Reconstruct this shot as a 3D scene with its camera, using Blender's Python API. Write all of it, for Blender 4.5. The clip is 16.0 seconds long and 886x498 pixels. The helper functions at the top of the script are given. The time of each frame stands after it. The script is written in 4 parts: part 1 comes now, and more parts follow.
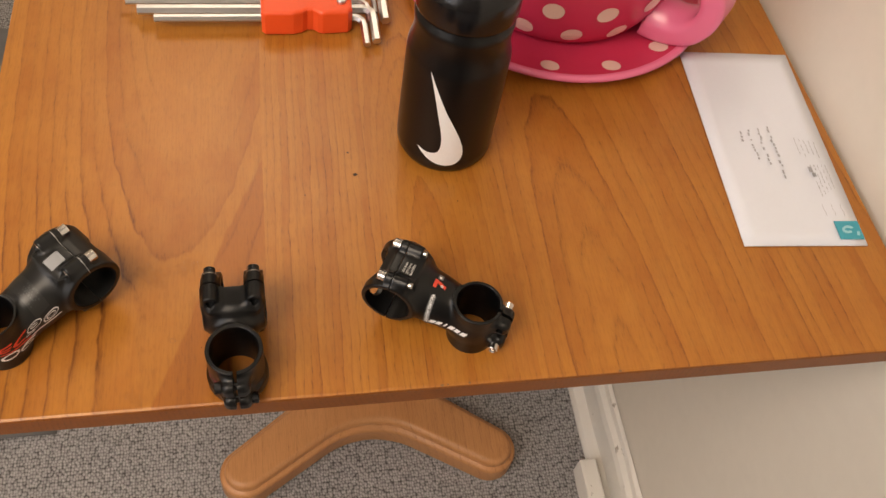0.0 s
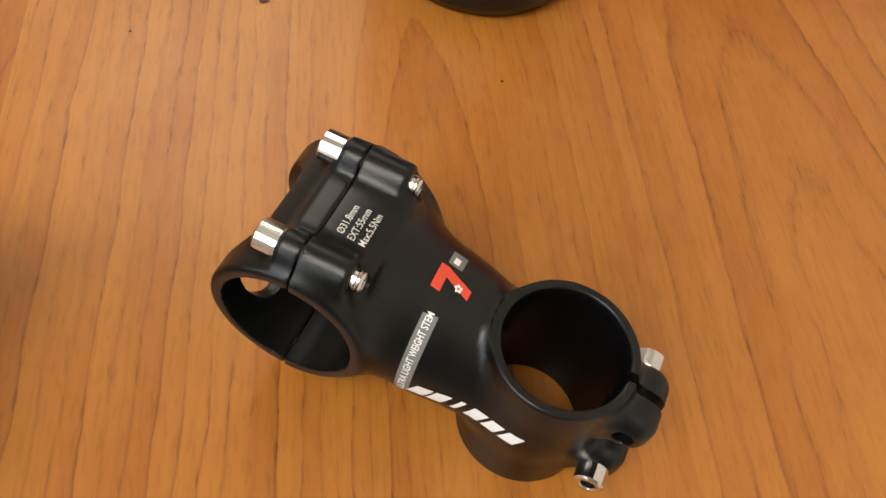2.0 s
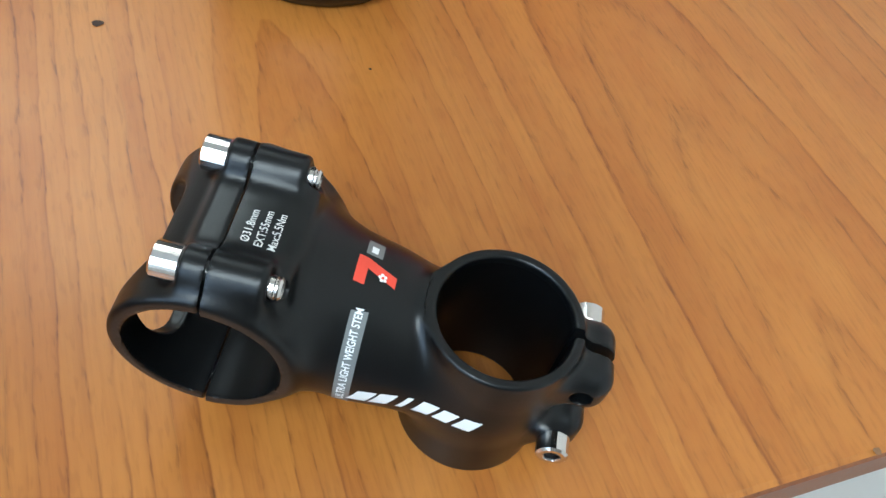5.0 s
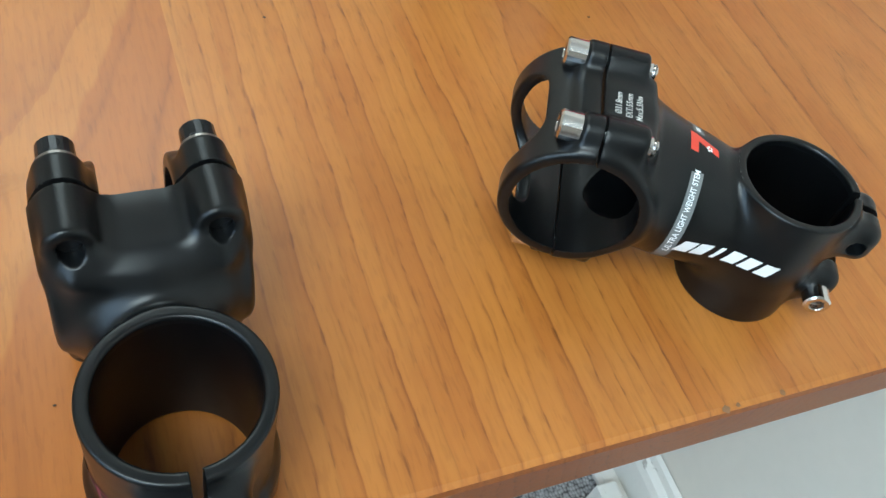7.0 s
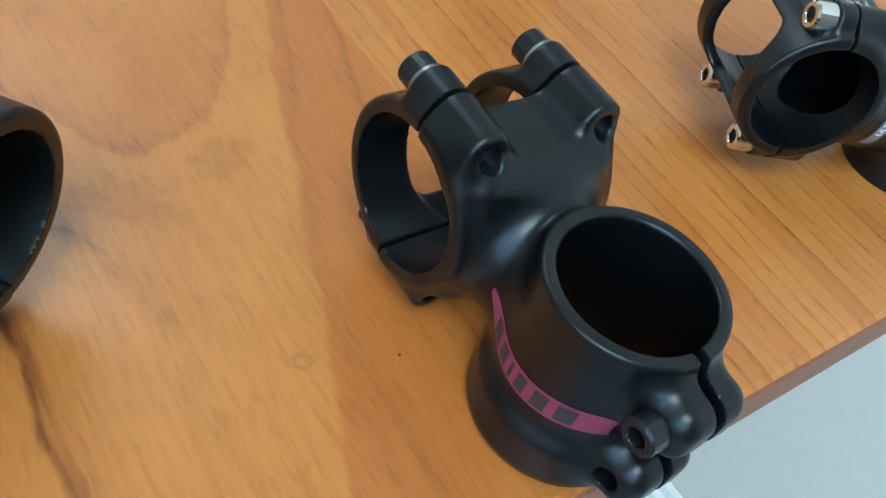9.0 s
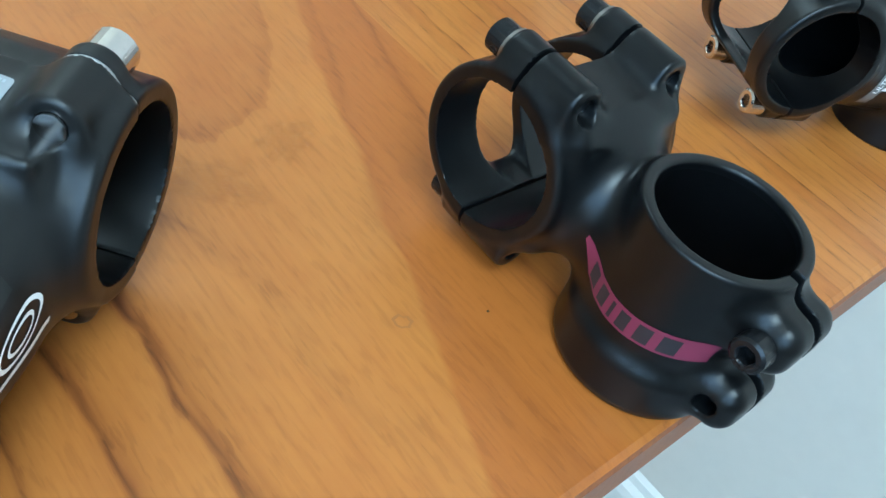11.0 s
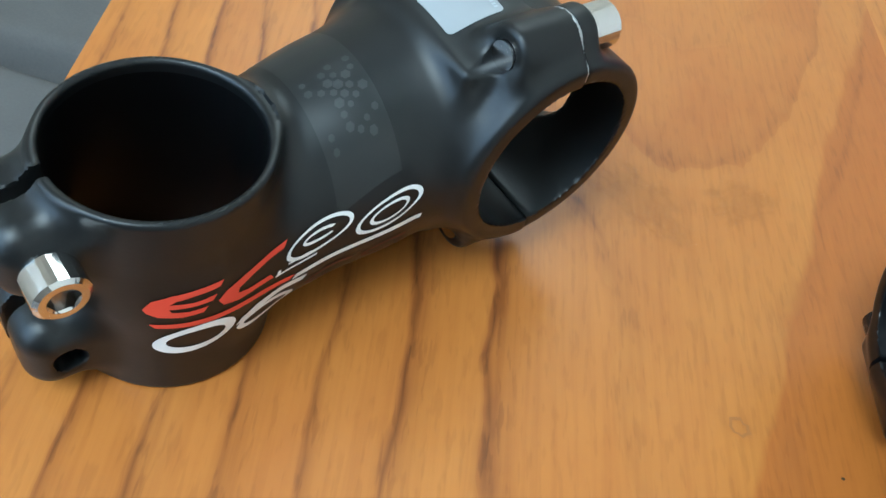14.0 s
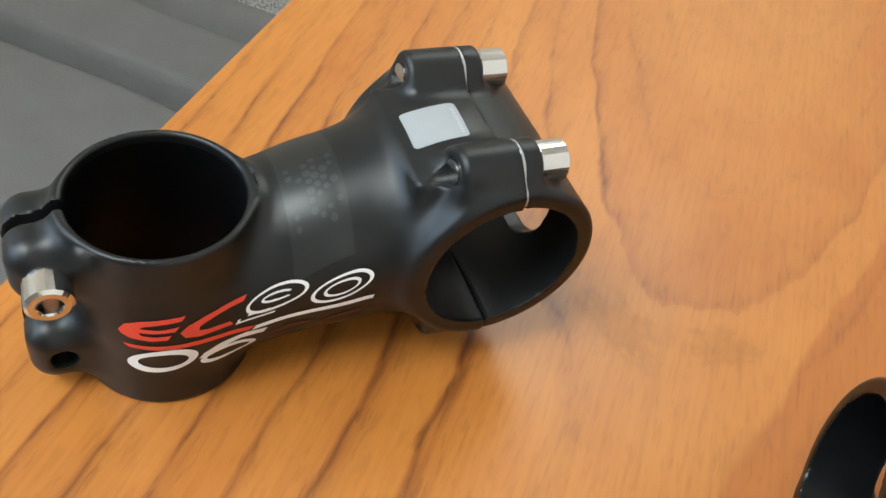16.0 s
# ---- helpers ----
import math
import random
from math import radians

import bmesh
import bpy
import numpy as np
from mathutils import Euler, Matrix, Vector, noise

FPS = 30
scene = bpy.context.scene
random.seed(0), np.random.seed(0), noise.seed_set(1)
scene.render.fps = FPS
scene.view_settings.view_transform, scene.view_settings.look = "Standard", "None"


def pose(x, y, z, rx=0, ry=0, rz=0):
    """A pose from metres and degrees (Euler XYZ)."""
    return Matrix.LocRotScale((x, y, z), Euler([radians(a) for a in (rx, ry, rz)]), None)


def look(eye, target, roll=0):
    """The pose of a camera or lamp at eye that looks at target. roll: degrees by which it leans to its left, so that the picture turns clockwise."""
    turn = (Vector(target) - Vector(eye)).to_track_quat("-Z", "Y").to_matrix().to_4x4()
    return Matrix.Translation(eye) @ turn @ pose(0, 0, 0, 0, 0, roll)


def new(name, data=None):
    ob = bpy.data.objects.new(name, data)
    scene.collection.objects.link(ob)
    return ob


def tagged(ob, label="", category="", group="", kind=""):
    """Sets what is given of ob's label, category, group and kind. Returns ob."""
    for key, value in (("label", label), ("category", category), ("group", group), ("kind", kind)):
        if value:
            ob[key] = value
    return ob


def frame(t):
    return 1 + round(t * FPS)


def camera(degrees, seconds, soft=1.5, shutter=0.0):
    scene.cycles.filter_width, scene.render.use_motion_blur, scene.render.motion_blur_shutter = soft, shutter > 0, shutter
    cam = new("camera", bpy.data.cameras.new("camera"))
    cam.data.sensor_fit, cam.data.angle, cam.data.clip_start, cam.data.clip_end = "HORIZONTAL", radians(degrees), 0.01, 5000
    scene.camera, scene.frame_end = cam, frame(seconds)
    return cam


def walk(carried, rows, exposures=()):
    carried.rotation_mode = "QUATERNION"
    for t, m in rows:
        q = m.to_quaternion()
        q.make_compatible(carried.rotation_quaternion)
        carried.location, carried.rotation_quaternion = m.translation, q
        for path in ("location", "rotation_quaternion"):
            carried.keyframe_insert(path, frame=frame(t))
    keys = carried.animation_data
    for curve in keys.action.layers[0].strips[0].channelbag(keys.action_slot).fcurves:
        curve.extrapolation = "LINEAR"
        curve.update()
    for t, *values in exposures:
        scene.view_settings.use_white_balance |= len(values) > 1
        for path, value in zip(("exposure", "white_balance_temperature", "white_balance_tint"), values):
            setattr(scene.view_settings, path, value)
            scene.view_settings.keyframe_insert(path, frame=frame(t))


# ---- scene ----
cam = camera(54.5, 16.0)

PATH = [
    (0, (-0.089, -0.354, 1.278), (0.269, 0.736, -0.36), 12.1),
    (0.5, (-0.051, -0.308, 1.203), (0.285, 0.706, -0.488), 15.9),
    (1, (-0.023, -0.271, 1.139), (0.194, 0.752, -0.565), 17.2),
    (1.5, (-0.014, -0.202, 1.035), (0.214, 0.833, -0.661), 17.6),
    (2, (-0.027, -0.152, 0.952), (0.353, 0.899, -0.707), 18.0),
    (2.5, (-0.036, -0.144, 0.934), (0.486, 0.899, -0.691), 17.7),
    (3, (-0.025, -0.138, 0.924), (0.554, 0.888, -0.692), 17.1),
    (5.5, (-0.042, -0.153, 0.939), (0.633, 0.867, -0.643), 18.0),
    (6, (-0.062, -0.159, 0.94), (0.624, 0.851, -0.644), 18.4),
    (6.5, (-0.104, -0.17, 0.934), (0.64, 0.893, -0.587), 18.1),
    (7, (-0.131, -0.172, 0.935), (0.579, 0.866, -0.62), 18.2),
    (7.5, (-0.149, -0.17, 0.929), (0.527, 0.885, -0.629), 16.9),
    (8, (-0.187, -0.161, 0.922), (0.579, 0.869, -0.611), 18.0),
    (8.5, (-0.21, -0.152, 0.91), (0.697, 0.828, -0.579), 19.5),
    (9, (-0.226, -0.143, 0.895), (0.803, 0.778, -0.553), 20.2),
    (11.5, (-0.263, -0.136, 0.884), (0.912, 0.723, -0.488), 20.3),
    (12, (-0.27, -0.147, 0.882), (0.788, 0.829, -0.506), 20.3),
    (12.5, (-0.288, -0.158, 0.886), (0.542, 0.939, -0.567), 20.5),
    (13, (-0.285, -0.162, 0.885), (0.28, 1.015, -0.63), 19.0),
    (13.5, (-0.263, -0.156, 0.882), (0.1, 1.077, -0.65), 18.4),
    (14, (-0.241, -0.146, 0.879), (-0.05, 1.135, -0.644), 17.9),
    (14.5, (-0.228, -0.139, 0.888), (-0.25, 1.169, -0.624), 15.6),
    (15, (-0.219, -0.139, 0.886), (-0.341, 1.193, -0.6), 15.7),
    (15.5, (-0.215, -0.148, 0.891), (-0.397, 1.215, -0.561), 15.7),
    (16, (-0.206, -0.153, 0.9), (-0.422, 1.216, -0.542), 15.2),
]
EXPOSURES = [(0, -0.58, 6800, 16), (1, -0.40, 7290, 15), (1.5, -0.28, 8050, 11), (1.8, -0.32, 6790, 9), (2.1, -0.26, 5720, 7),
             (2.5, -0.10, 4720, 3), (3, -0.08, 4620, 1), (5.5, -0.07, 4620, -3), (7, -0.07, 4620, -6), (9, 0.00, 4120, -10),
             (11.5, 0.05, 4070, -10), (12.5, -0.15, 3980, -12), (13.5, 0.01, 4270, -8), (14, 0.03, 4330, -7), (14.5, 0.10, 4950, -1),
             (16, 0.06, 5090, 1)]
walk(cam, [(t, look(eye, target, roll)) for t, eye, target, roll in PATH], EXPOSURES)

# ---- light ----
world = bpy.data.worlds.new("world")
scene.world = world
world.use_nodes = True
wn = world.node_tree.nodes
sky = wn.new("ShaderNodeTexSky")
sky.sky_type, sky.sun_disc = "NISHITA", False
sky.sun_elevation, sky.sun_rotation = radians(35), radians(200)
wn["Background"].inputs["Strength"].default_value = 0.1
world.node_tree.links.new(sky.outputs[0], wn["Background"].inputs["Color"])


def area(name, eye, target, sx, sy, watts, color):
    d = bpy.data.lights.new(name, "AREA")
    d.shape, d.size, d.size_y, d.energy, d.color = "RECTANGLE", sx, sy, watts, color
    ob = new(name, d)
    ob.matrix_world = look(eye, target)
    return ob


area("window_light", (-1.27, -0.75, 1.5), (-0.25, -0.25, 0.95), 1.25, 1.15, 15.5, (0.97, 0.98, 1.0))
LAMPS = ((-0.80, -0.80, 33), (-0.20, 1.45, 10))  # two unseen lamps added for overhead light and table sheen: x, y, watts
for lx, ly, watts in LAMPS:
    area("added_overhead_light", (lx, ly, 2.33), (lx, ly, 0), 0.8, 0.8, watts, (1.0, 0.87, 0.70))


# ---- materials ----
def mat(name, color=(0.5, 0.5, 0.5), rough=0.5, metal=0.0):
    m = bpy.data.materials.new(name)
    m.use_nodes = True
    b = m.node_tree.nodes["Principled BSDF"]
    b.inputs["Base Color"].default_value = (*color, 1)
    b.inputs["Roughness"].default_value = rough
    b.inputs["Metallic"].default_value = metal
    return m


class Nodes:
    """Short ways to add nodes to a material."""

    def __init__(self, m):
        self.tree = m.node_tree
        self.bsdf = self.tree.nodes["Principled BSDF"]

    def put(self, node_input, value):
        if isinstance(value, bpy.types.NodeSocket):
            self.tree.links.new(value, node_input)
        elif value is not None:
            node_input.default_value = value

    def coords(self, kind="Object"):
        return self.tree.nodes.new("ShaderNodeTexCoord").outputs[kind]

    def scaled(self, vec, scale, loc=(0, 0, 0)):
        n = self.tree.nodes.new("ShaderNodeMapping")
        self.put(n.inputs["Vector"], vec)
        n.inputs["Scale"].default_value = scale
        n.inputs["Location"].default_value = loc
        return n.outputs[0]

    def noise(self, vec, scale, detail=3.0, rough=0.55):
        n = self.tree.nodes.new("ShaderNodeTexNoise")
        self.put(n.inputs["Vector"], vec)
        n.inputs["Scale"].default_value, n.inputs["Detail"].default_value, n.inputs["Roughness"].default_value = scale, detail, rough
        return n.outputs["Fac"]

    def math(self, op, a, b=None, c=None):
        n = self.tree.nodes.new("ShaderNodeMath")
        n.operation = op
        for i, v in enumerate((a, b, c)):
            self.put(n.inputs[i], v)
        return n.outputs[0]

    def ramp(self, fac, stops):
        n = self.tree.nodes.new("ShaderNodeValToRGB")
        self.put(n.inputs[0], fac)
        e = n.color_ramp.elements
        while len(e) < len(stops):
            e.new(0.5)
        for el, (p, c) in zip(e, stops):
            el.position = p
            el.color = (*c, 1) if len(c) == 3 else c
        return n.outputs[0]

    def mix(self, fac, a, b, kind="MIX"):
        n = self.tree.nodes.new("ShaderNodeMix")
        n.data_type, n.blend_type = "RGBA", kind
        self.put(n.inputs[0], fac)
        for i, v in ((6, a), (7, b)):
            self.put(n.inputs[i], (*v, 1) if isinstance(v, tuple) and len(v) == 3 else v)
        return n.outputs[2]

    def bump(self, height, strength, dist):
        n = self.tree.nodes.new("ShaderNodeBump")
        n.inputs["Strength"].default_value, n.inputs["Distance"].default_value = strength, dist
        self.put(n.inputs["Height"], height)
        self.tree.links.new(n.outputs[0], self.bsdf.inputs["Normal"])

    def split(self, vec):
        n = self.tree.nodes.new("ShaderNodeSeparateXYZ")
        self.put(n.inputs[0], vec)
        return n.outputs

    def color(self, v):
        self.put(self.bsdf.inputs["Base Color"], v)

    def rough(self, v):
        self.put(self.bsdf.inputs["Roughness"], v)


def wood_material(name, light, mid, dark, ring=0.0085, gloss=0.46, lines=1.0):
    """Growth rings round the object's own y axis, with fibres, pores and blotches."""
    m = mat(name)
    n = Nodes(m)
    p = n.coords()
    x, y, z = n.split(p)
    wob = n.noise(n.scaled(p, (9, 3.2, 9)), 1.0, 2.0)
    wob2 = n.noise(n.scaled(p, (60, 14, 60)), 1.0, 2.0)
    r = n.math("SQRT", n.math("ADD", n.math("MULTIPLY", x, x), n.math("MULTIPLY", z, z)))
    r = n.math("ADD", r, n.math("MULTIPLY", n.math("SUBTRACT", wob, 0.5), 0.020))
    r = n.math("ADD", r, n.math("MULTIPLY", n.math("SUBTRACT", wob2, 0.5), 0.0030))
    f = n.math("FRACT", n.math("DIVIDE", r, ring))
    fine = n.noise(n.scaled(p, (900, 22, 900)), 1.0, 3.0, 0.6)
    pores = n.noise(n.scaled(p, (1150, 85, 1150)), 1.0, 2.0, 0.5)
    blot = n.noise(n.scaled(p, (14, 7, 14)), 1.0, 3.0)
    late = n.ramp(f, [(0.0, (0.30,) * 3), (0.08, (0.03,) * 3), (0.55, (0.12,) * 3), (0.84, (0.44,) * 3), (0.93, (1.0,) * 3), (1.0, (0.30,) * 3)])
    late = n.math("MULTIPLY", late, n.math("ADD", 0.22 * lines ** 3, n.math("MULTIPLY", n.ramp(blot, [(0.36, (0.0,) * 3), (0.66, (1,) * 3)]), 0.95)))
    dash = n.noise(n.scaled(p, (330, 16, 330)), 1.0, 2.0, 0.6)
    late = n.math("MULTIPLY", late, n.ramp(dash, [(0.32, (0.35,) * 3), (0.58, (1.15,) * 3)]))
    base = n.mix(blot, light, mid)
    col = n.mix(n.math("MULTIPLY", late, 0.66 * lines), base, dark)
    streak = n.ramp(fine, [(0.30, (0.72, 0.67, 0.60)), (0.55, (1, 1, 1))])
    col = n.mix(0.55, col, streak, "MULTIPLY")
    pore = n.math("MULTIPLY", n.ramp(pores, [(0.53, (0, 0, 0)), (0.62, (1, 1, 1))]), n.math("ADD", 0.07, n.math("MULTIPLY", late, 0.72)))
    col = n.mix(pore, col, tuple(c * 0.6 for c in dark))
    tone = n.tree.nodes.new("ShaderNodeObjectInfo").outputs["Random"]
    col = n.mix(1.0, col, n.math("ADD", 0.90, n.math("MULTIPLY", tone, 0.16)), "MULTIPLY")
    n.color(col)
    n.rough(n.math("ADD", gloss - 0.06, n.math("MULTIPLY", fine, 0.16)))
    n.bump(n.math("SUBTRACT", n.math("MULTIPLY", fine, 0.3), n.math("MULTIPLY", late, 0.5)), 0.10, 0.0006)
    n.bsdf.inputs["Specular IOR Level"].default_value = 0.36
    n.bsdf.inputs["Coat Weight"].default_value = 0.05
    n.bsdf.inputs["Coat Roughness"].default_value = 0.35
    return m


def board_material(name, pith, lean, depth, slope, ring, phase, light, mid, dark, lines=1.0, level=None, wave=0.008, gloss=0.38, even=0.45, weight=None, shade_edge=None, fade=None):
    """Varnished softwood sawn along a trunk whose pith runs below the face, in the table's own coordinates: pith is its
    x at y = 0, lean its drift in x, depth and slope its distance under the face; weight: how strong the lines are
    across the board, as stops of a ramp over 0.3 m about the pith; shade_edge: x at y = 0 and drift of the edge past
    which a stem's shadow is painted into the wood; fade: the stretch of y over which the lines grow faint, and how
    faint. Growth rings of uneven strength and tone, fibres, pores and blotches."""
    m = mat(name)
    n = Nodes(m)
    p = n.coords()
    x, y, z = n.split(p)
    wob = n.noise(n.scaled(p, (9, 4.5, 9), (pith * 7, 0, 0)), 1.0, 2.0)
    wob2 = n.noise(n.scaled(p, (70, 24, 70)), 1.0, 3.0)
    u = n.math("SUBTRACT", n.math("SUBTRACT", x, pith), n.math("MULTIPLY", y, lean))
    yy = y if level is None else n.math("SMOOTH_MAX", y, level, 0.04)
    h = n.math("SUBTRACT", n.math("ADD", depth, n.math("MULTIPLY", yy, slope)), z)
    r = n.math("SQRT", n.math("ADD", n.math("MULTIPLY", u, u), n.math("MULTIPLY", h, h)))
    r = n.math("ADD", r, n.math("MULTIPLY", n.math("SUBTRACT", wob, 0.5), wave))
    r = n.math("ADD", r, n.math("MULTIPLY", n.math("SUBTRACT", wob2, 0.5), 0.0052))
    q = n.math("DIVIDE", n.math("SUBTRACT", r, phase), ring)
    f = n.math("FRACT", n.math("ADD", q, 40.0))
    count = n.tree.nodes.new("ShaderNodeTexWhiteNoise")
    count.noise_dimensions = "1D"
    n.put(count.inputs["W"], n.math("FLOOR", n.math("ADD", q, 40.0)))
    chance = count.outputs["Value"]
    fine = n.noise(n.scaled(p, (700, 16, 700)), 1.0, 3.0, 0.6)
    pores = n.noise(n.scaled(p, (820, 120, 820)), 1.0, 2.0, 0.5)
    blot = n.noise(n.scaled(p, (13, 6, 13), (1.7, 0.4, 0)), 1.0, 3.0)
    cloud = n.noise(n.scaled(p, (38, 20, 38)), 1.0, 4.0, 0.6)
    late = n.ramp(f, [(0.0, (0.42,) * 3), (0.05, (0.05,) * 3), (0.50, (0.03,) * 3), (0.78, (0.20,) * 3), (0.88, (0.50,) * 3), (0.945, (1.0,) * 3), (1.0, (0.42,) * 3)])
    keep = n.math("MULTIPLY", n.math("ADD", even, n.math("MULTIPLY", chance, 1.0 - even)), n.ramp(blot, [(0.34, (max(0.25, even - 0.15),) * 3), (0.62, (1,) * 3)]))
    late = n.math("MULTIPLY", late, keep)
    if weight:
        late = n.math("MULTIPLY", late, n.ramp(n.math("ADD", n.math("DIVIDE", u, 0.3), 0.5), [(k, (v,) * 3) for k, v in weight]))
    if fade:
        along = n.math("DIVIDE", n.math("SUBTRACT", y, fade[0]), fade[1] - fade[0])
        late = n.math("MULTIPLY", late, n.ramp(along, [(0.0, (1,) * 3), (1.0, (fade[2],) * 3)]))
    dash = n.noise(n.scaled(p, (260, 22, 260)), 1.0, 2.0, 0.6)
    late = n.math("MULTIPLY", late, n.ramp(dash, [(0.34, (0.45,) * 3), (0.60, (1.1,) * 3)]))
    warm = n.math("ADD", n.math("MULTIPLY", chance, 0.30), n.math("MULTIPLY", cloud, 0.80))
    # painted shadow of the stubby stem: the base colour darkens past a slanting edge
    if shade_edge:
        past = n.math("SUBTRACT", n.math("SUBTRACT", x, shade_edge[0]), n.math("MULTIPLY", y, shade_edge[1]))
        past = n.math("ADD", n.math("ADD", past, n.math("MULTIPLY", n.math("SUBTRACT", wob2, 0.5), 0.010)), n.math("MULTIPLY", n.math("SUBTRACT", wob, 0.5), 0.012))
        warm = n.math("ADD", warm, n.ramp(n.math("ADD", n.math("DIVIDE", past, 0.08), 0.5), [(0.485, (0,) * 3), (0.52, (0.62,) * 3), (0.75, (0.50,) * 3), (1.0, (0.15,) * 3)]))
    base = n.mix(n.ramp(warm, [(0.22, (0,) * 3), (0.86, (1,) * 3)]), light, mid)
    col = n.mix(n.math("MULTIPLY", late, 0.80 * lines), base, dark)
    col = n.mix(0.36, col, n.ramp(fine, [(0.30, (0.74, 0.68, 0.62)), (0.56, (1, 1, 1))]), "MULTIPLY")
    pore = n.math("MULTIPLY", n.ramp(pores, [(0.54, (0, 0, 0)), (0.63, (1, 1, 1))]), n.math("ADD", 0.10, n.math("MULTIPLY", late, 0.60)))
    col = n.mix(pore, col, tuple(c * 0.6 for c in dark))
    n.color(col)
    n.rough(n.math("ADD", gloss - 0.10, n.math("ADD", n.math("MULTIPLY", fine, 0.10), n.math("MULTIPLY", cloud, 0.12))))
    n.bump(n.math("SUBTRACT", n.math("MULTIPLY", fine, 0.3), n.math("MULTIPLY", late, 0.5)), 0.10, 0.0006)
    n.bsdf.inputs["Specular IOR Level"].default_value = 0.42
    n.bsdf.inputs["Coat Weight"].default_value = 0.14
    n.bsdf.inputs["Coat Roughness"].default_value = 0.24
    return m


PINE = ((0.44, 0.180, 0.026), (0.335, 0.110, 0.012), (0.12, 0.032, 0.005))
TOP_CATHEDRAL = board_material("pine_with_broad_arches", -0.168, 0.03, 0.0734, -0.20, 0.0089, 0.0378, *PINE, 1.6, -0.035, 0.007, even=0.7,
                               weight=((0.0, 0.55), (0.10, 0.7), (0.17, 1.0), (0.39, 1.0), (0.43, 0.26), (0.56, 0.24), (0.62, 0.40), (0.68, 0.60)), shade_edge=(-0.136, 0.372), fade=(0.0, 0.08, 0.42))
TOP_STRAIGHT = board_material("pine_with_close_straight_lines", -0.42, 0.02, 0.06, 0.02, 0.0054, 0.0, *PINE, 0.85, wave=0.006, even=0.6)
TOP_FLAME = board_material("pine_with_narrow_flames", 0.018, 0.0, 0.0105, 0.12, 0.0042, 0.0008, *PINE, 0.78, wave=0.004, even=0.35)
TOP_WIDE = board_material("pine_with_one_broad_flame", 0.142, -0.055, 0.0262, 0.12, 0.0092, 0.0080, *PINE, 0.92, wave=0.008, even=0.35)


WOOD_LEG = wood_material("pale_varnished_pine", (0.56, 0.275, 0.115), (0.48, 0.225, 0.088), (0.20, 0.075, 0.028), 0.012, 0.35, 0.30)
# varnished end grain, its colour also darkened for the shade on the front edge
SHADED_END_GRAIN = wood_material("shade_darkened_end_grain", (0.25, 0.080, 0.014), (0.20, 0.060, 0.010), (0.08, 0.022, 0.005), 0.004, 0.42, 0.5)


def plain_material(name, color, rough, metal=0.0, var=0.12, scale=400, bump=0.0, dist=0.0003, gloss=0.5):
    m = mat(name, color, rough, metal)
    n = Nodes(m)
    p = n.coords()
    a = n.noise(n.scaled(p, (scale,) * 3), 1.0, 3.0)
    b = n.noise(n.scaled(p, (scale * 0.06,) * 3), 1.0, 3.0)
    n.bsdf.inputs["Specular IOR Level"].default_value = gloss
    k = n.math("ADD", 1 - var, n.math("MULTIPLY", n.math("ADD", a, b), var))
    n.color(n.mix(1.0, color, k, "MULTIPLY"))
    n.rough(n.math("ADD", rough - 0.06, n.math("MULTIPLY", b, 0.12)))
    if bump:
        n.bump(a, bump, dist)
    return m


BLACK_A = plain_material("satin_black_alloy", (0.0026, 0.0028, 0.0030), 0.33, 0.0, 0.15, 1900, 0.28, 0.0001, 0.36)
BLACK_B = plain_material("matte_black_alloy", (0.0030, 0.0032, 0.0035), 0.32, 0.0, 0.15, 1900, 0.14, 0.0001, 0.33)
BLACK_C = plain_material("matte_black_carbon", (0.0045, 0.0049, 0.0050), 0.40, 0.0, 0.15, 1900, 0.14, 0.0001, 0.42)
# shaded copy of the stem black: bores made darker and duller, as little light enters
BORE_SHADE = plain_material("shaded_black_bore", (0.0022, 0.0022, 0.0024), 0.36, 0.0, 0.15, 1200, 0.10, 0.0001, 0.20)
BLACK_BOLT = plain_material("blackened_steel", (0.02, 0.02, 0.021), 0.28, 0.6, 0.1, 900)
CHROME = plain_material("bright_steel", (0.70, 0.68, 0.66), 0.16, 1.0, 0.12, 900)
KEY_STEEL = plain_material("satin_chromed_steel", (0.66, 0.66, 0.67), 0.30, 1.0, 0.12, 900)
CHROME_DARK = plain_material("socket_steel", (0.30, 0.28, 0.26), 0.35, 1.0, 0.12, 900)
WHITE_INK = plain_material("white_print", (0.80, 0.80, 0.79), 0.5, 0, 0.06)
GREY_INK = plain_material("grey_print", (0.16, 0.165, 0.16), 0.45, 0, 0.06)
SILVER_INK = plain_material("silver_print", (0.66, 0.65, 0.62), 0.45, 0, 0.1)
RED_INK = plain_material("red_print", (0.62, 0.055, 0.025), 0.5, 0, 0.06)
DARKRED_INK = plain_material("faint_red_print", (0.075, 0.018, 0.013), 0.5, 0, 0.06)
MAGENTA_INK = plain_material("dark_pink_print", (0.15, 0.020, 0.050), 0.38, 0, 0.08)
BLACK_INK = plain_material("black_print", (0.02, 0.018, 0.02), 0.45)
STICKER = plain_material("white_sticker", (0.27, 0.275, 0.28), 0.5, 0, 0.05)
EDGE_SILVER = plain_material("worn_bare_edge", (0.45, 0.45, 0.45), 0.4, 0.6)
WALL_MAT = plain_material("cream_wall_paint", (0.68, 0.635, 0.555), 0.75, 0, 0.06, 60, 0.08, 0.001)
DIM_WALL_MAT = plain_material("dim_reflection_wall", (0.20, 0.175, 0.15), 0.8, 0, 0.06, 60, 0.08, 0.001)
CEIL_MAT = plain_material("white_ceiling_paint", (0.8, 0.79, 0.76), 0.8, 0, 0.04, 40)
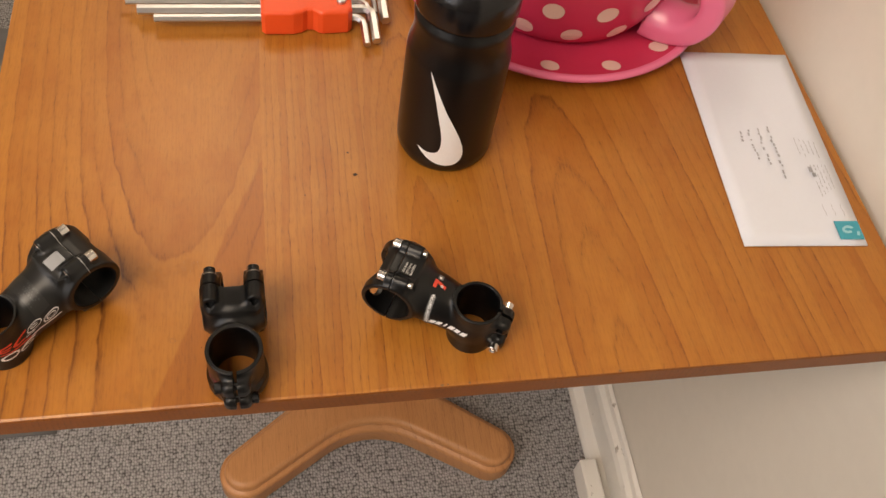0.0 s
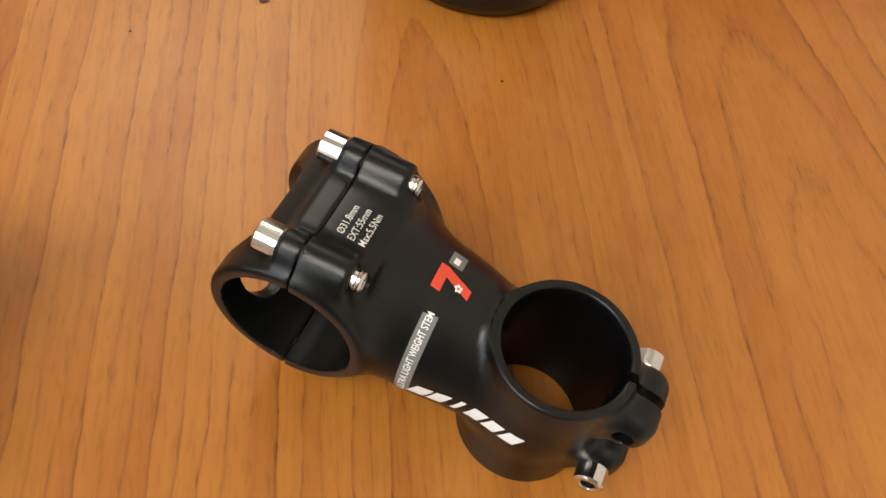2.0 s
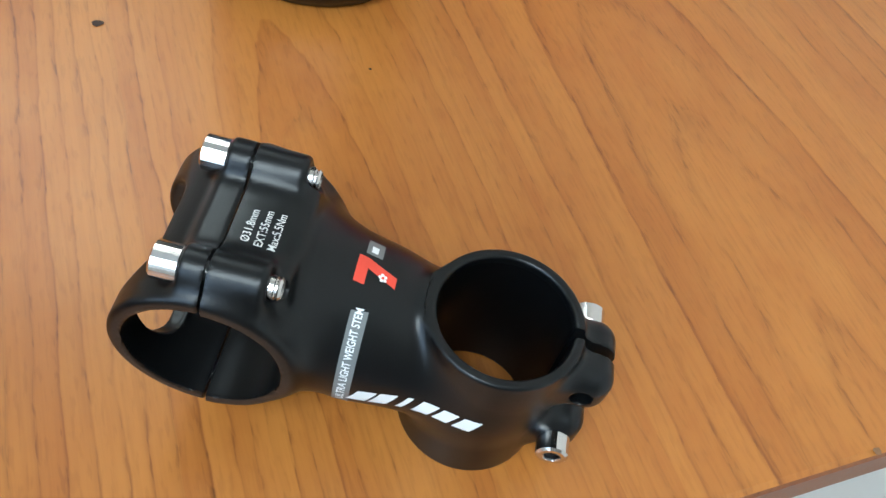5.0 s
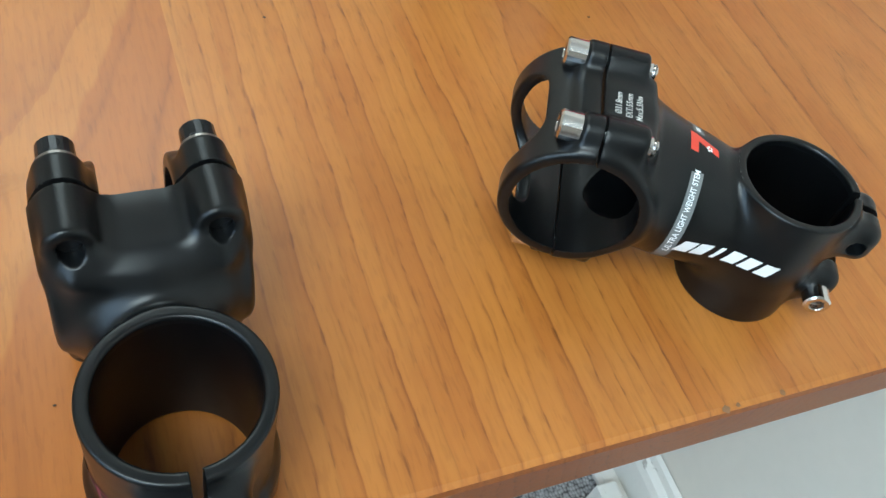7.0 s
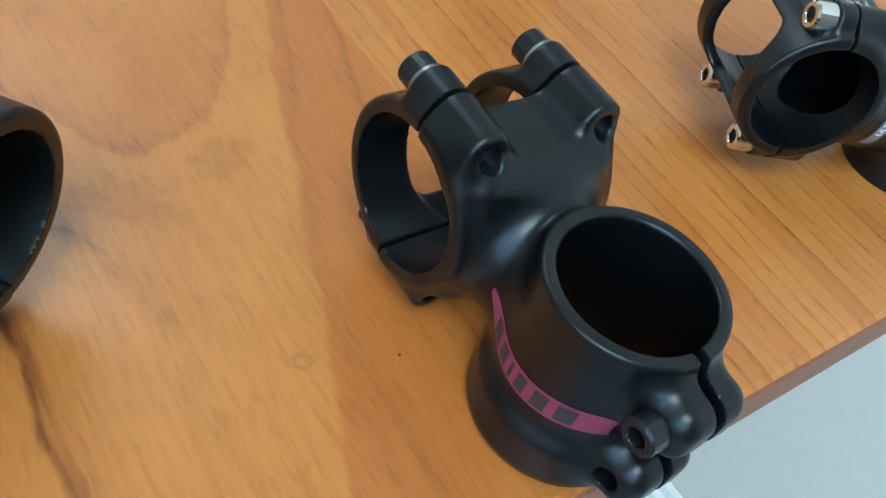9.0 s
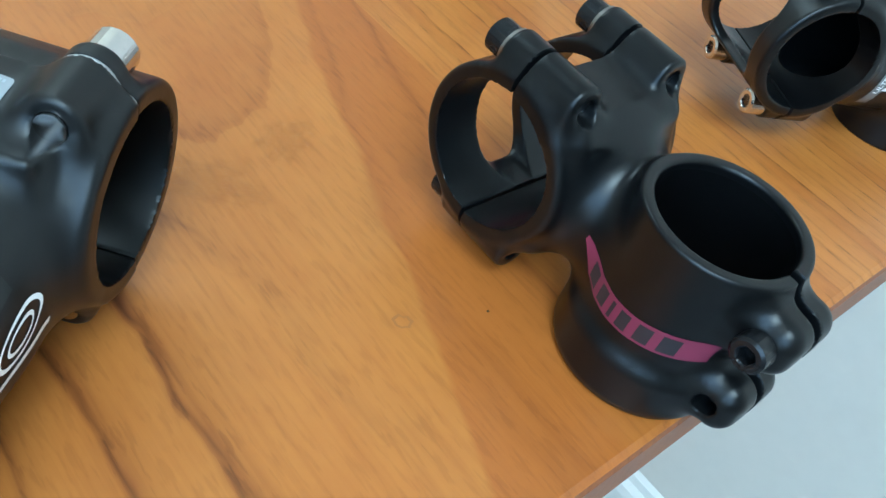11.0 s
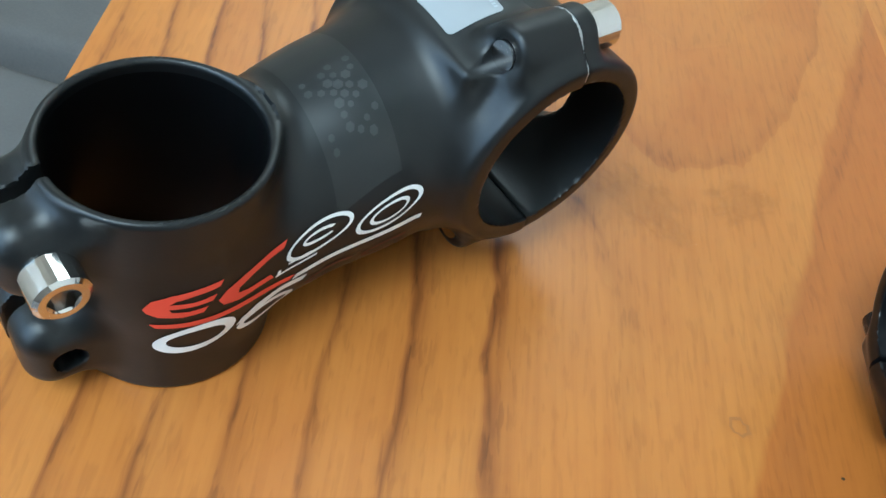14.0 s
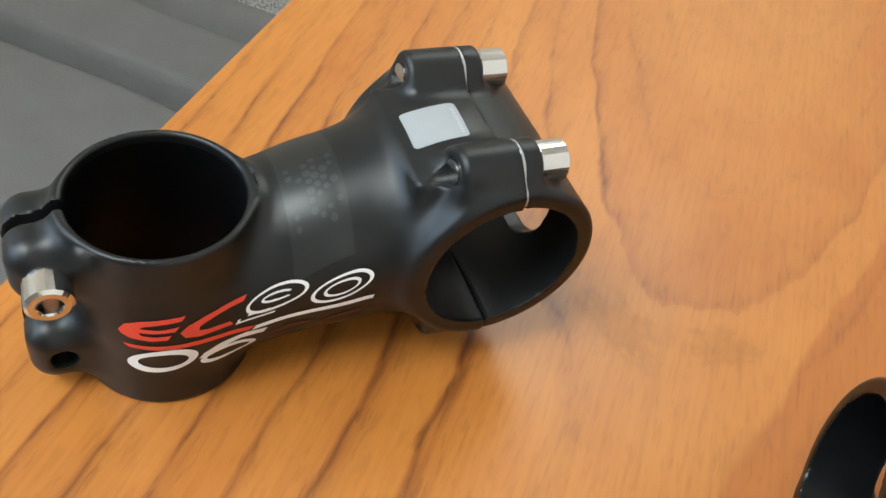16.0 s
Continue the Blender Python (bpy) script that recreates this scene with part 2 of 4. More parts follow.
BOTTLE_MAT = plain_material("black_plastic", (0.0035, 0.0037, 0.0042), 0.30, 0, 0.12, 700, 0, 0.0003, 0.34)
LID_MAT = plain_material("glossy_black_plastic", (0.006, 0.006, 0.007), 0.20, 0, 0.1, 700, 0, 0.0003, 0.42)
ORANGE = plain_material("orange_plastic", (0.80, 0.085, 0.016), 0.40, 0, 0.06, 500)
PINK = plain_material("pink_glaze", (0.80, 0.19, 0.34), 0.22, 0, 0.06, 60)
CRIMSON = plain_material("crimson_glaze", (0.62, 0.045, 0.115), 0.25, 0, 0.08, 60)
DOT = plain_material("cream_dot_glaze", (0.80, 0.62, 0.55), 0.3, 0, 0.05, 60)
PAPER = plain_material("white_paper", (0.69, 0.72, 0.79), 0.85, 0, 0.03, 300, 0.05, 0.0003)
INK = plain_material("grey_pen_ink", (0.36, 0.37, 0.40), 0.7)
STAMP_BLUE = plain_material("blue_stamp_print", (0.04, 0.33, 0.43), 0.6, 0, 0.15, 800)
STAMP_PALE = plain_material("pale_blue_stamp_print", (0.30, 0.58, 0.64), 0.6, 0, 0.15, 800)
GLASS = mat("window_glass", (1, 1, 1), 0.02)
GLASS.node_tree.nodes["Principled BSDF"].inputs["Transmission Weight"].default_value = 1.0
LAMP_MAT = mat("lamp_glass", (0.9, 0.85, 0.75), 0.4)
LAMP_MAT.node_tree.nodes["Principled BSDF"].inputs["Emission Color"].default_value = (1, 0.85, 0.62, 1)
LAMP_MAT.node_tree.nodes["Principled BSDF"].inputs["Emission Strength"].default_value = 3.0


def skirting_material():
    m = mat("chipped_white_gloss", (0.74, 0.72, 0.67), 0.4)
    n = Nodes(m)
    p = n.coords()
    a = n.noise(n.scaled(p, (60, 25, 60)), 1.0, 5.0, 0.7)
    chips = n.ramp(a, [(0.64, (0, 0, 0)), (0.67, (1, 1, 1))])
    n.color(n.mix(chips, (0.74, 0.72, 0.67), (0.36, 0.33, 0.29)))
    n.bump(a, 0.3, 0.002)
    return m


SKIRT = skirting_material()


def carpet_material():
    """Grey loop pile: small rounded tufts in rows with flecks."""
    m = mat("grey_loop_carpet", (0.2, 0.19, 0.185), 0.95)
    n = Nodes(m)
    p = n.coords()
    v = n.tree.nodes.new("ShaderNodeTexVoronoi")
    v.inputs["Scale"].default_value = 1.0
    v.inputs["Randomness"].default_value = 0.55
    n.put(v.inputs["Vector"], n.scaled(p, (250, 205, 1)))
    d = v.outputs["Distance"]
    big = n.noise(n.scaled(p, (5, 5, 5)), 1.0, 3.0)
    fleck = n.noise(n.scaled(p, (210, 210, 10)), 1.0, 2.0)
    col = n.ramp(d, [(0.05, (0.45, 0.437, 0.435)), (0.45, (0.30, 0.29, 0.29)), (0.75, (0.06, 0.057, 0.055))])
    col = n.mix(n.math("MULTIPLY", n.ramp(fleck, [(0.45, (0,) * 3), (0.7, (1,) * 3)]), 0.5), col, (0.27, 0.262, 0.265))
    col = n.mix(0.5, col, n.ramp(big, [(0.3, (0.78,) * 3), (0.7, (1.1,) * 3)]), "MULTIPLY")
    n.color(col)
    n.bump(n.math("SUBTRACT", 1.0, d), 0.7, 0.003)
    return m


CARPET = carpet_material()
THROW = plain_material("grey_woven_throw", (0.150, 0.146, 0.143), 0.95, 0, 0.22, 260, 0.25, 0.001, 0.2)


# ---- mesh helpers ----
def mesh_object(name, bm, material, parent=None, smooth=False, label=""):
    me = bpy.data.meshes.new(name)
    bm.to_mesh(me)
    bm.free()
    if material:
        me.materials.append(material)
    if smooth:
        me.polygons.foreach_set("use_smooth", [True] * len(me.polygons))
    ob = new(name, me)
    if parent:
        ob.parent = parent
    if label:
        tagged(ob, label)
    return ob


def part(name, bm, material, parent, label="", smooth=False):
    return mesh_object(name, bm, material, parent, smooth, label)


def thing(name, m, label, category, group="", kind=""):
    ob = new(name)
    ob.empty_display_size = 0.02
    ob.matrix_world = m
    return tagged(ob, label, category, group, kind)


def box(size, at=(0, 0, 0), bevel=0.0, segs=2):
    bm = bmesh.new()
    bmesh.ops.create_cube(bm, size=1.0)
    bmesh.ops.scale(bm, vec=size, verts=bm.verts)
    if bevel:
        bmesh.ops.bevel(bm, geom=list(bm.edges), offset=bevel, segments=segs, affect="EDGES", profile=0.5)
    bmesh.ops.translate(bm, vec=at, verts=bm.verts)
    return bm


def rings(profile, segs=32, shape=None, close_start=False, close_end=False):
    """A lathe round z: profile of (radius, z); shape(angle, row) may scale the radius."""
    bm = bmesh.new()
    rows = []
    for k, (r, z) in enumerate(profile):
        row = []
        for i in range(segs):
            a = 2 * math.pi * i / segs
            s = shape(a, k) if shape else 1.0
            row.append(bm.verts.new((r * s * math.cos(a), r * s * math.sin(a), z)))
        rows.append(row)
    for a, b in zip(rows, rows[1:]):
        for i in range(segs):
            j = (i + 1) % segs
            bm.faces.new((a[i], a[j], b[j], b[i]))
    if close_start:
        bm.faces.new(rows[0][::-1])
    if close_end:
        bm.faces.new(rows[-1])
    return bm


def moved(bm, m):
    bmesh.ops.transform(bm, matrix=m, verts=bm.verts)
    return bm


def tube(points, radius, segs=10, flat=1.0):
    """A round bar along a line of points; flat squashes it along its second axis."""
    bm = bmesh.new()
    pts = [Vector(p) for p in points]
    rows = []
    for i, p in enumerate(pts):
        d = (pts[min(i + 1, len(pts) - 1)] - pts[max(i - 1, 0)]).normalized()
        side = d.cross(Vector((0, 0, 1)))
        side = side.normalized() if side.length > 1e-4 else Vector((1, 0, 0))
        up = side.cross(d)
        r = radius[i] if isinstance(radius, (list, tuple)) else radius
        rows.append([bm.verts.new(p + side * r * math.cos(2 * math.pi * k / segs) + up * r * flat * math.sin(2 * math.pi * k / segs)) for k in range(segs)])
    for a, b in zip(rows, rows[1:]):
        for i in range(segs):
            j = (i + 1) % segs
            bm.faces.new((a[i], a[j], b[j], b[i]))
    bm.faces.new(rows[0][::-1])
    bm.faces.new(rows[-1])
    bmesh.ops.recalc_face_normals(bm, faces=bm.faces)
    return bm


def sheet(outline, z=0.0):
    """A flat face from an outline."""
    bm = bmesh.new()
    bm.faces.new([bm.verts.new((x, y, z)) for x, y in outline])
    return bm


# ---- solids by distance fields (millimetres), for the forged stems ----
def f_cyl_z(p, c, r, z0, z1, rnd=0.0):
    d = np.hypot(p[0] - c[0], p[1] - c[1]) - r + rnd
    h = np.maximum(z0 - p[2], p[2] - z1) + rnd
    return np.minimum(np.maximum(d, h), 0) + np.hypot(np.maximum(d, 0), np.maximum(h, 0)) - rnd


def f_cyl_y(p, cx, cz, r, half, rnd=0.0):
    d = np.hypot(p[0] - cx, p[2] - cz) - r + rnd
    h = np.abs(p[1]) - half + rnd
    return np.minimum(np.maximum(d, h), 0) + np.hypot(np.maximum(d, 0), np.maximum(h, 0)) - rnd


def f_cyl_x(p, cy, cz, r, x0, x1, rnd=0.0):
    d = np.hypot(p[1] - cy, p[2] - cz) - r + rnd
    h = np.maximum(x0 - p[0], p[0] - x1) + rnd
    return np.minimum(np.maximum(d, h), 0) + np.hypot(np.maximum(d, 0), np.maximum(h, 0)) - rnd


def f_box(p, c, half, rnd=0.0):
    q = [np.abs(p[i] - c[i]) - half[i] + rnd for i in range(3)]
    out = np.sqrt(np.maximum(q[0], 0) ** 2 + np.maximum(q[1], 0) ** 2 + np.maximum(q[2], 0) ** 2)
    return out + np.minimum(np.maximum(q[0], np.maximum(q[1], q[2])), 0) - rnd


def f_cone(p, a, b, ra, rb, squash=1.0):
    """A tapered bar from a to b with rounded ends."""
    a, b = np.array(a, float), np.array(b, float)
    d = b - a
    t = np.clip(((p[0] - a[0]) * d[0] + (p[1] - a[1]) * d[1] + (p[2] - a[2]) * d[2]) / (d @ d), 0, 1)
    q = (p[0] - a[0] - t * d[0], p[1] - a[1] - t * d[1], (p[2] - a[2] - t * d[2]) / squash)
    return np.sqrt(q[0] ** 2 + q[1] ** 2 + q[2] ** 2) - (ra + (rb - ra) * t)


def join(a, b, k):
    h = np.clip(0.5 + 0.5 * (b - a) / k, 0, 1)
    return b + (a - b) * h - k * h * (1 - h)


def cut(a, b, k=0.0):
    if k == 0:
        return np.maximum(a, -b)
    return -join(-a, b, k)


def field_mesh(f, lo, hi, step):
    """Surface nets: a quad mesh of the zero surface of f in the box lo..hi. Returns points (mm) and quads."""
    axes = [np.arange(l, h + step, step, dtype=np.float32) for l, h in zip(lo, hi)]
    grid = np.meshgrid(*axes, indexing="ij", sparse=True)
    v = np.broadcast_to(f(grid), [len(a) for a in axes]).astype(np.float32)
    s = v < 0
    n = tuple(k - 1 for k in v.shape)
    total, count = np.zeros((*n, 3), np.float32), np.zeros(n, np.float32)
    corner = [(i, j, k) for i in (0, 1) for j in (0, 1) for k in (0, 1)]

    def sub(arr, c):
        return arr[c[0]:c[0] + n[0], c[1]:c[1] + n[1], c[2]:c[2] + n[2]]

    for a in corner:
        for ax in range(3):
            if a[ax]:
                continue
            b = list(a)
            b[ax] = 1
            va, vb = sub(v, a), sub(v, b)
            hit = sub(s, a) != sub(s, b)
            t = np.where(hit, va / np.where(hit, va - vb, 1), 0)
            for i in range(3):
                total[..., i] += np.where(hit, a[i] + (t if i == ax else 0), 0)
            count += hit
    live = count > 0
    index = np.full(n, -1, np.int64)
    index[live] = np.arange(live.sum())
    cell = np.argwhere(live)
    pts = (cell + total[live] / count[live][:, None]) * step + np.array(lo, np.float32)
    quads = []
    for ax in range(3):
        o1, o2 = [i for i in range(3) if i != ax]
        sl_a, sl_b = [slice(None)] * 3, [slice(None)] * 3
        sl_a[ax], sl_b[ax] = slice(0, -1), slice(1, None)
        change = s[tuple(sl_a)] != s[tuple(sl_b)]
        e = np.argwhere(change)
        e = e[(e[:, o1] > 0) & (e[:, o2] > 0) & (e[:, o1] < n[o1]) & (e[:, o2] < n[o2])]
        inside = s[tuple(e.T)]

        def at(d1, d2):
            q = e.copy()
            q[:, o1] -= d1
            q[:, o2] -= d2
            return index[tuple(q.T)]

        q = np.stack([at(1, 1), at(0, 1), at(0, 0), at(1, 0)], 1)
        flip = inside if ax != 1 else ~inside
        q[~flip] = q[~flip][:, ::-1]
        quads.append(q)
    quads = np.concatenate(quads)
    for _ in range(2):
        g, d = gradient(f, pts)
        pts = pts - np.clip(d, -0.6 * step, 0.6 * step)[:, None] * g
    return pts, quads


def gradient(f, pts):
    """The unit gradient of f and its value at points."""
    p = [pts[:, i].astype(np.float64) for i in range(3)]
    d = f(p)
    g = []
    for i in range(3):
        q = list(p)
        q[i] = p[i] + 0.05
        g.append((f(q) - d) / 0.05)
    g = np.stack(g, 1)
    return g / np.maximum(np.linalg.norm(g, axis=1), 1e-6)[:, None], d


def field_part(name, f, lo, hi, step, material, parent, label=""):
    pts, quads = field_mesh(f, lo, hi, step)
    me = bpy.data.meshes.new(name)
    me.vertices.add(len(pts))
    me.vertices.foreach_set("co", (pts * 0.001).astype(np.float32).ravel())
    me.loops.add(quads.size)
    me.loops.foreach_set("vertex_index", quads.ravel().astype(np.int32))
    me.polygons.add(len(quads))
    me.polygons.foreach_set("loop_start", np.arange(0, quads.size, 4, dtype=np.int32))
    me.polygons.foreach_set("use_smooth", np.ones(len(quads), bool))
    me.update(calc_edges=True)
    me.set_sharp_from_angle(angle=radians(38))
    me.materials.append(material)
    ob = new(name, me)
    ob.parent = parent
    if label:
        tagged(ob, label)
    return ob


def laid(bm, f, origin, u, v, lift=0.12, far=30.0, longest=1.0):
    """Lays a flat bmesh (mm, in x and y) on the surface f: x along u, y along v, from outside."""
    for _ in range(5):
        long = [e for e in bm.edges if e.calc_length() > longest]
        if not long:
            break
        bmesh.ops.subdivide_edges(bm, edges=long, cuts=1)
        bmesh.ops.triangulate(bm, faces=[q for q in bm.faces if len(q.verts) > 4])
    bmesh.ops.triangulate(bm, faces=bm.faces)
    u, v = np.array(u, float), np.array(v, float)
    u, v = u / np.linalg.norm(u), v / np.linalg.norm(v)
    out = np.cross(u, v)
    co = np.array([w.co[:] for w in bm.verts])
    p = np.array(origin, float) + co[:, :1] * u + co[:, 1:2] * v + out * far
    for _ in range(60):
        d = f([p[:, 0], p[:, 1], p[:, 2]])
        p = p - out * np.clip(d * 0.9, -2, 4)[:, None]
    g, d = gradient(f, p)
    p = p + g * (lift - d)[:, None]
    for w, q in zip(bm.verts, p):
        w.co = q * 0.001
    return bm


def words(text, size, slant=0.0, space=1.0, stretch=1.0, bold=0.012):
    """Letters in the built-in font as a flat bmesh, size in mm, centred."""
    cu = bpy.data.curves.new("letters", "FONT")
    cu.body, cu.size, cu.shear, cu.align_x, cu.align_y = text, size, slant, "CENTER", "CENTER"
    cu.space_character = space
    cu.offset = bold * size
    ob = bpy.data.objects.new("letters", cu)
    scene.collection.objects.link(ob)
    me = bpy.data.meshes.new_from_object(ob.evaluated_get(bpy.context.evaluated_depsgraph_get()))
    bm = bmesh.new()
    bm.from_mesh(me)
    bpy.data.objects.remove(ob)
    bpy.data.meshes.remove(me)
    bpy.data.curves.remove(cu)
    bmesh.ops.scale(bm, vec=(stretch, 1, 1), verts=bm.verts)
    return bm


def merged(*bms):
    out = bmesh.new()
    for b in bms:
        me = bpy.data.meshes.new("tmp")
        b.to_mesh(me)
        b.free()
        out.from_mesh(me)
        bpy.data.meshes.remove(me)
    return out


def quad(x0, y0, x1, y1, slant=0.0):
    return sheet([(x0 + slant * y0, y0), (x1 + slant * y0, y0), (x1 + slant * y1, y1), (x0 + slant * y1, y1)])


def ring_shape(cx, cy, rx, ry, wall, slant=0.0, a0=0.0, a1=360.0, segs=36):
    """A band along an ellipse, from angle a0 to a1."""
    bm = bmesh.new()
    rows = []
    for i in range(segs + 1):
        a = radians(a0 + (a1 - a0) * i / segs)
        row = []
        for k in (0, 1):
            y = (ry - wall * k) * math.sin(a)
            row.append(bm.verts.new((cx + (rx - wall * k) * math.cos(a) + slant * y, cy + y, 0)))
        rows.append(row)
    for a, b in zip(rows, rows[1:]):
        bm.faces.new((a[0], b[0], b[1], a[1]))
    return bm


# ---- room ----
TOP = 0.75
WX = 0.396  # the wall that the table stands against


def slab(name, size, at, material, label, category=""):
    ob = mesh_object(name, box(size, (0, 0, 0)), material)
    ob.location = at
    return tagged(ob, label, category or name.split("_")[0], kind="structure")


slab("floor", (2.0, 4.4, 0.1), (-0.45, 0.18, -0.05), CARPET, "grey flecked loop-pile carpet over the whole floor", "carpet")
slab("wall_east", (0.12, 4.4, 2.5), (WX + 0.06, 0.18, 1.15), WALL_MAT, "plain cream painted wall beside the table")
slab("wall_north", (1.692, 0.12, 2.5), (-0.452, 2.28, 1.15), WALL_MAT, "plain cream painted wall across the room")
# added unseen south wall, coloured dark so the stems reflect less from that side
slab("wall_south", (1.692, 0.12, 2.5), (-0.452, -1.96, 1.15), DIM_WALL_MAT, "plain unseen wall added behind the viewer, dark to dim reflections")
slab("ceiling", (2.0, 4.4, 0.1), (-0.45, 0.18, 2.45), CEIL_MAT, "plain white ceiling")
# west wall with a window opening: y -1.4..-0.1, z 0.9..2.1
slab("wall_west_below", (0.12, 4.4, 0.9), (-1.36, 0.18, 0.45), WALL_MAT, "plain cream painted wall below the window", "wall")
slab("wall_west_above", (0.12, 4.4, 0.3), (-1.36, 0.18, 2.25), WALL_MAT, "plain cream painted wall above the window", "wall")
slab("wall_west_south", (0.12, 0.61, 1.2), (-1.36, -1.705, 1.5), WALL_MAT, "plain cream painted wall beside the window", "wall")
slab("wall_west_north", (0.12, 2.48, 1.2), (-1.36, 1.14, 1.5), WALL_MAT, "plain cream painted wall beside the window", "wall")
win = thing("window_1", pose(-1.36, -0.75, 1.5), "white framed window with clear glass", "window", kind="structure")
for nm, sz, at in (("window_frame", (0.06, 1.3, 0.05), (0, 0, -0.575)), ("window_frame", (0.06, 1.3, 0.05), (0, 0, 0.575)),
                   ("window_frame", (0.06, 0.05, 1.1), (0, -0.625, 0)), ("window_frame", (0.06, 0.05, 1.1), (0, 0.625, 0)),
                   ("window_frame", (0.05, 0.05, 1.1), (0, 0, 0))):
    part(nm, box(sz, at, 0.004), CEIL_MAT, win)
pane = part("pane", box((0.006, 1.2, 1.1), (0, 0, 0)), GLASS, win)
pane.visible_shadow = False


def skirting():
    """A skirting board with a rounded lip and a bead at its foot, along the wall beside the table."""
    profile = [(0, 0), (-0.036, 0), (-0.037, 0.008), (-0.033, 0.016), (-0.024, 0.020), (-0.018, 0.022), (-0.018, 0.072), (-0.015, 0.082), (-0.008, 0.088), (-0.006, 0.098), (0, 0.102)]
    bm = bmesh.new()
    rows = []
    for i in range(60):
        y = -1.9 + 4.118 * i / 59
        w = 0.0012 * math.sin(i * 2.3) + 0.001 * math.sin(i * 0.7)
        rows.append([bm.verts.new((x + (w if x < -0.001 else 0), y, z)) for x, z in profile])
    for a, b in zip(rows, rows[1:]):
        for k in range(len(profile) - 1):
            bm.faces.new((a[k], a[k + 1], b[k + 1], b[k]))
    bmesh.ops.recalc_face_normals(bm, faces=bm.faces)
    ob = mesh_object("baseboard", bm, SKIRT)
    ob.location = (WX - 0.001, 0, 0)
    return tagged(ob, "chipped white gloss skirting board along the wall", "skirting board", kind="structure")


skirting()


def skirting_block():
    """A worn white block standing proud at the foot of the skirting, where a length was patched in."""
    bm = box((0.026, 0.34, 0.046), (0, 0, 0.023), 0.003, 2)
    bmesh.ops.subdivide_edges(bm, edges=[e for e in bm.edges if abs(e.verts[0].co.y - e.verts[1].co.y) > 0.2], cuts=14)
    r = random.Random(8)
    for v in bm.verts:
        v.co.x += r.uniform(-0.0008, 0.0008)
        v.co.z += r.uniform(-0.0006, 0.0006) if v.co.z > 0.01 else 0
    ob = mesh_object("trim", bm, SKIRT)
    ob.location = (WX - 0.048, -0.103, 0.0005)
    return tagged(ob, "chipped white painted block along the foot of the skirting", "trim", kind="structure")


skirting_block()


def throw():
    """A thick grey throw lying on the carpet in flat folds, their rounded edges running across the room."""
    def step(a, b, v):
        t = min(max((v - a) / (b - a), 0), 1)
        return t * t * (3 - 2 * t)
    bm = bmesh.new()
    nx, ny = 44, 110
    rows = []
    for i in range(nx + 1):
        x = -1.24 + 0.80 * i / nx
        row = []
        for j in range(ny + 1):
            y = 0.20 + 0.86 * j / ny
            w = 0.012 * math.sin(5.1 * x + 1.3) + 0.006 * math.sin(13 * x)
            rim = min(step(0, 0.03, x + 1.24), step(0, 0.03, -0.44 - x), step(0, 0.03, y - 0.20), step(0, 0.03, 1.06 - y))
            z = 0.050 + 0.014 * step(0.735, 0.775, y) - 0.020 * step(0.90, 0.955, y)
            z += 0.004 * math.sin(9 * y + 4 * x) + 0.003 * math.sin(21 * y - 7 * x)
            z -= 0.050 * math.exp(-((y - 0.742 - w) / 0.016) ** 2) + 0.032 * math.exp(-((y - 0.955 + w) / 0.026) ** 2)
            row.append(bm.verts.new((x, y, 0.004 + (max(z, 0.006) - 0.004) * rim)))
        rows.append(row)
    for i in range(nx):
        for j in range(ny):
            bm.faces.new((rows[i][j], rows[i + 1][j], rows[i + 1][j + 1], rows[i][j + 1]))
    res = bmesh.ops.extrude_face_region(bm, geom=list(bm.faces))
    for g in res["geom"]:
        if isinstance(g, bmesh.types.BMVert):
            g.co.z = 0.001
    bmesh.ops.recalc_face_normals(bm, faces=bm.faces)
    ob = mesh_object("throw_blanket", bm, THROW, None, True)
    return tagged(ob, "thick grey woven throw folded flat on the carpet", "blanket")


throw()

# added fixtures, never in view, that go with the two overhead lights
for lx, ly, watts in LAMPS:
    lamp = thing("added_ceiling_lamp", pose(lx, ly, 2.40), "broad round glass ceiling lamp added out of view, switched on", "lamp", "ceiling lamps")
    part("lamp_base", rings([(0.001, 0), (0.2, 0), (0.2, -0.02), (0.001, -0.02)], 48), CEIL_MAT, lamp)
    part("shade", rings([(0.40, -0.021), (0.43, -0.028), (0.41, -0.04), (0.28, -0.05), (0.001, -0.055)], 48), LAMP_MAT, lamp, "glowing frosted glass shade", True)

# ---- table ----
TX0, TX1, TY0, TY1, TH = -0.307, 0.389, -0.1145, 0.62, 0.018
table = thing("pedestal_table", pose(0.04, 0.25, 0), "orange varnished pine pedestal table against the wall", "table")


def board(x0, x1, material):
    """One board of the top, its long edges and upper corners slightly rounded; its own coordinates have their origin in the top's face."""
    bm = bmesh.new()
    r = 0.0022
    prof = [(0, -TH), (0, -r), (r * 0.3, -r * 0.3), (r, 0)]
    rows = []
    for x in (x0, x1):
        sec = [(x, TY0 + dy, dz) for dy, dz in prof] + [(x, TY1 - dy, dz) for dy, dz in prof[::-1]]
        rows.append([bm.verts.new(q) for q in sec])
    n = len(rows[0])
    for k in range(n):
        bm.faces.new((rows[0][k], rows[0][(k + 1) % n], rows[1][(k + 1) % n], rows[1][k]))
    bm.faces.new(rows[0][::-1])
    bm.faces.new(rows[1])
    bmesh.ops.recalc_face_normals(bm, faces=bm.faces)
    ob = part("board", bm, material, table)
    ob.data.materials.append(SHADED_END_GRAIN)
    for f in ob.data.polygons:
        if abs(f.normal.y) > 0.8:
            f.material_index = 1
    ob.matrix_parent_inverse = table.matrix_world.inverted()
    ob.matrix_basis = pose(0, 0, TOP)
    return ob


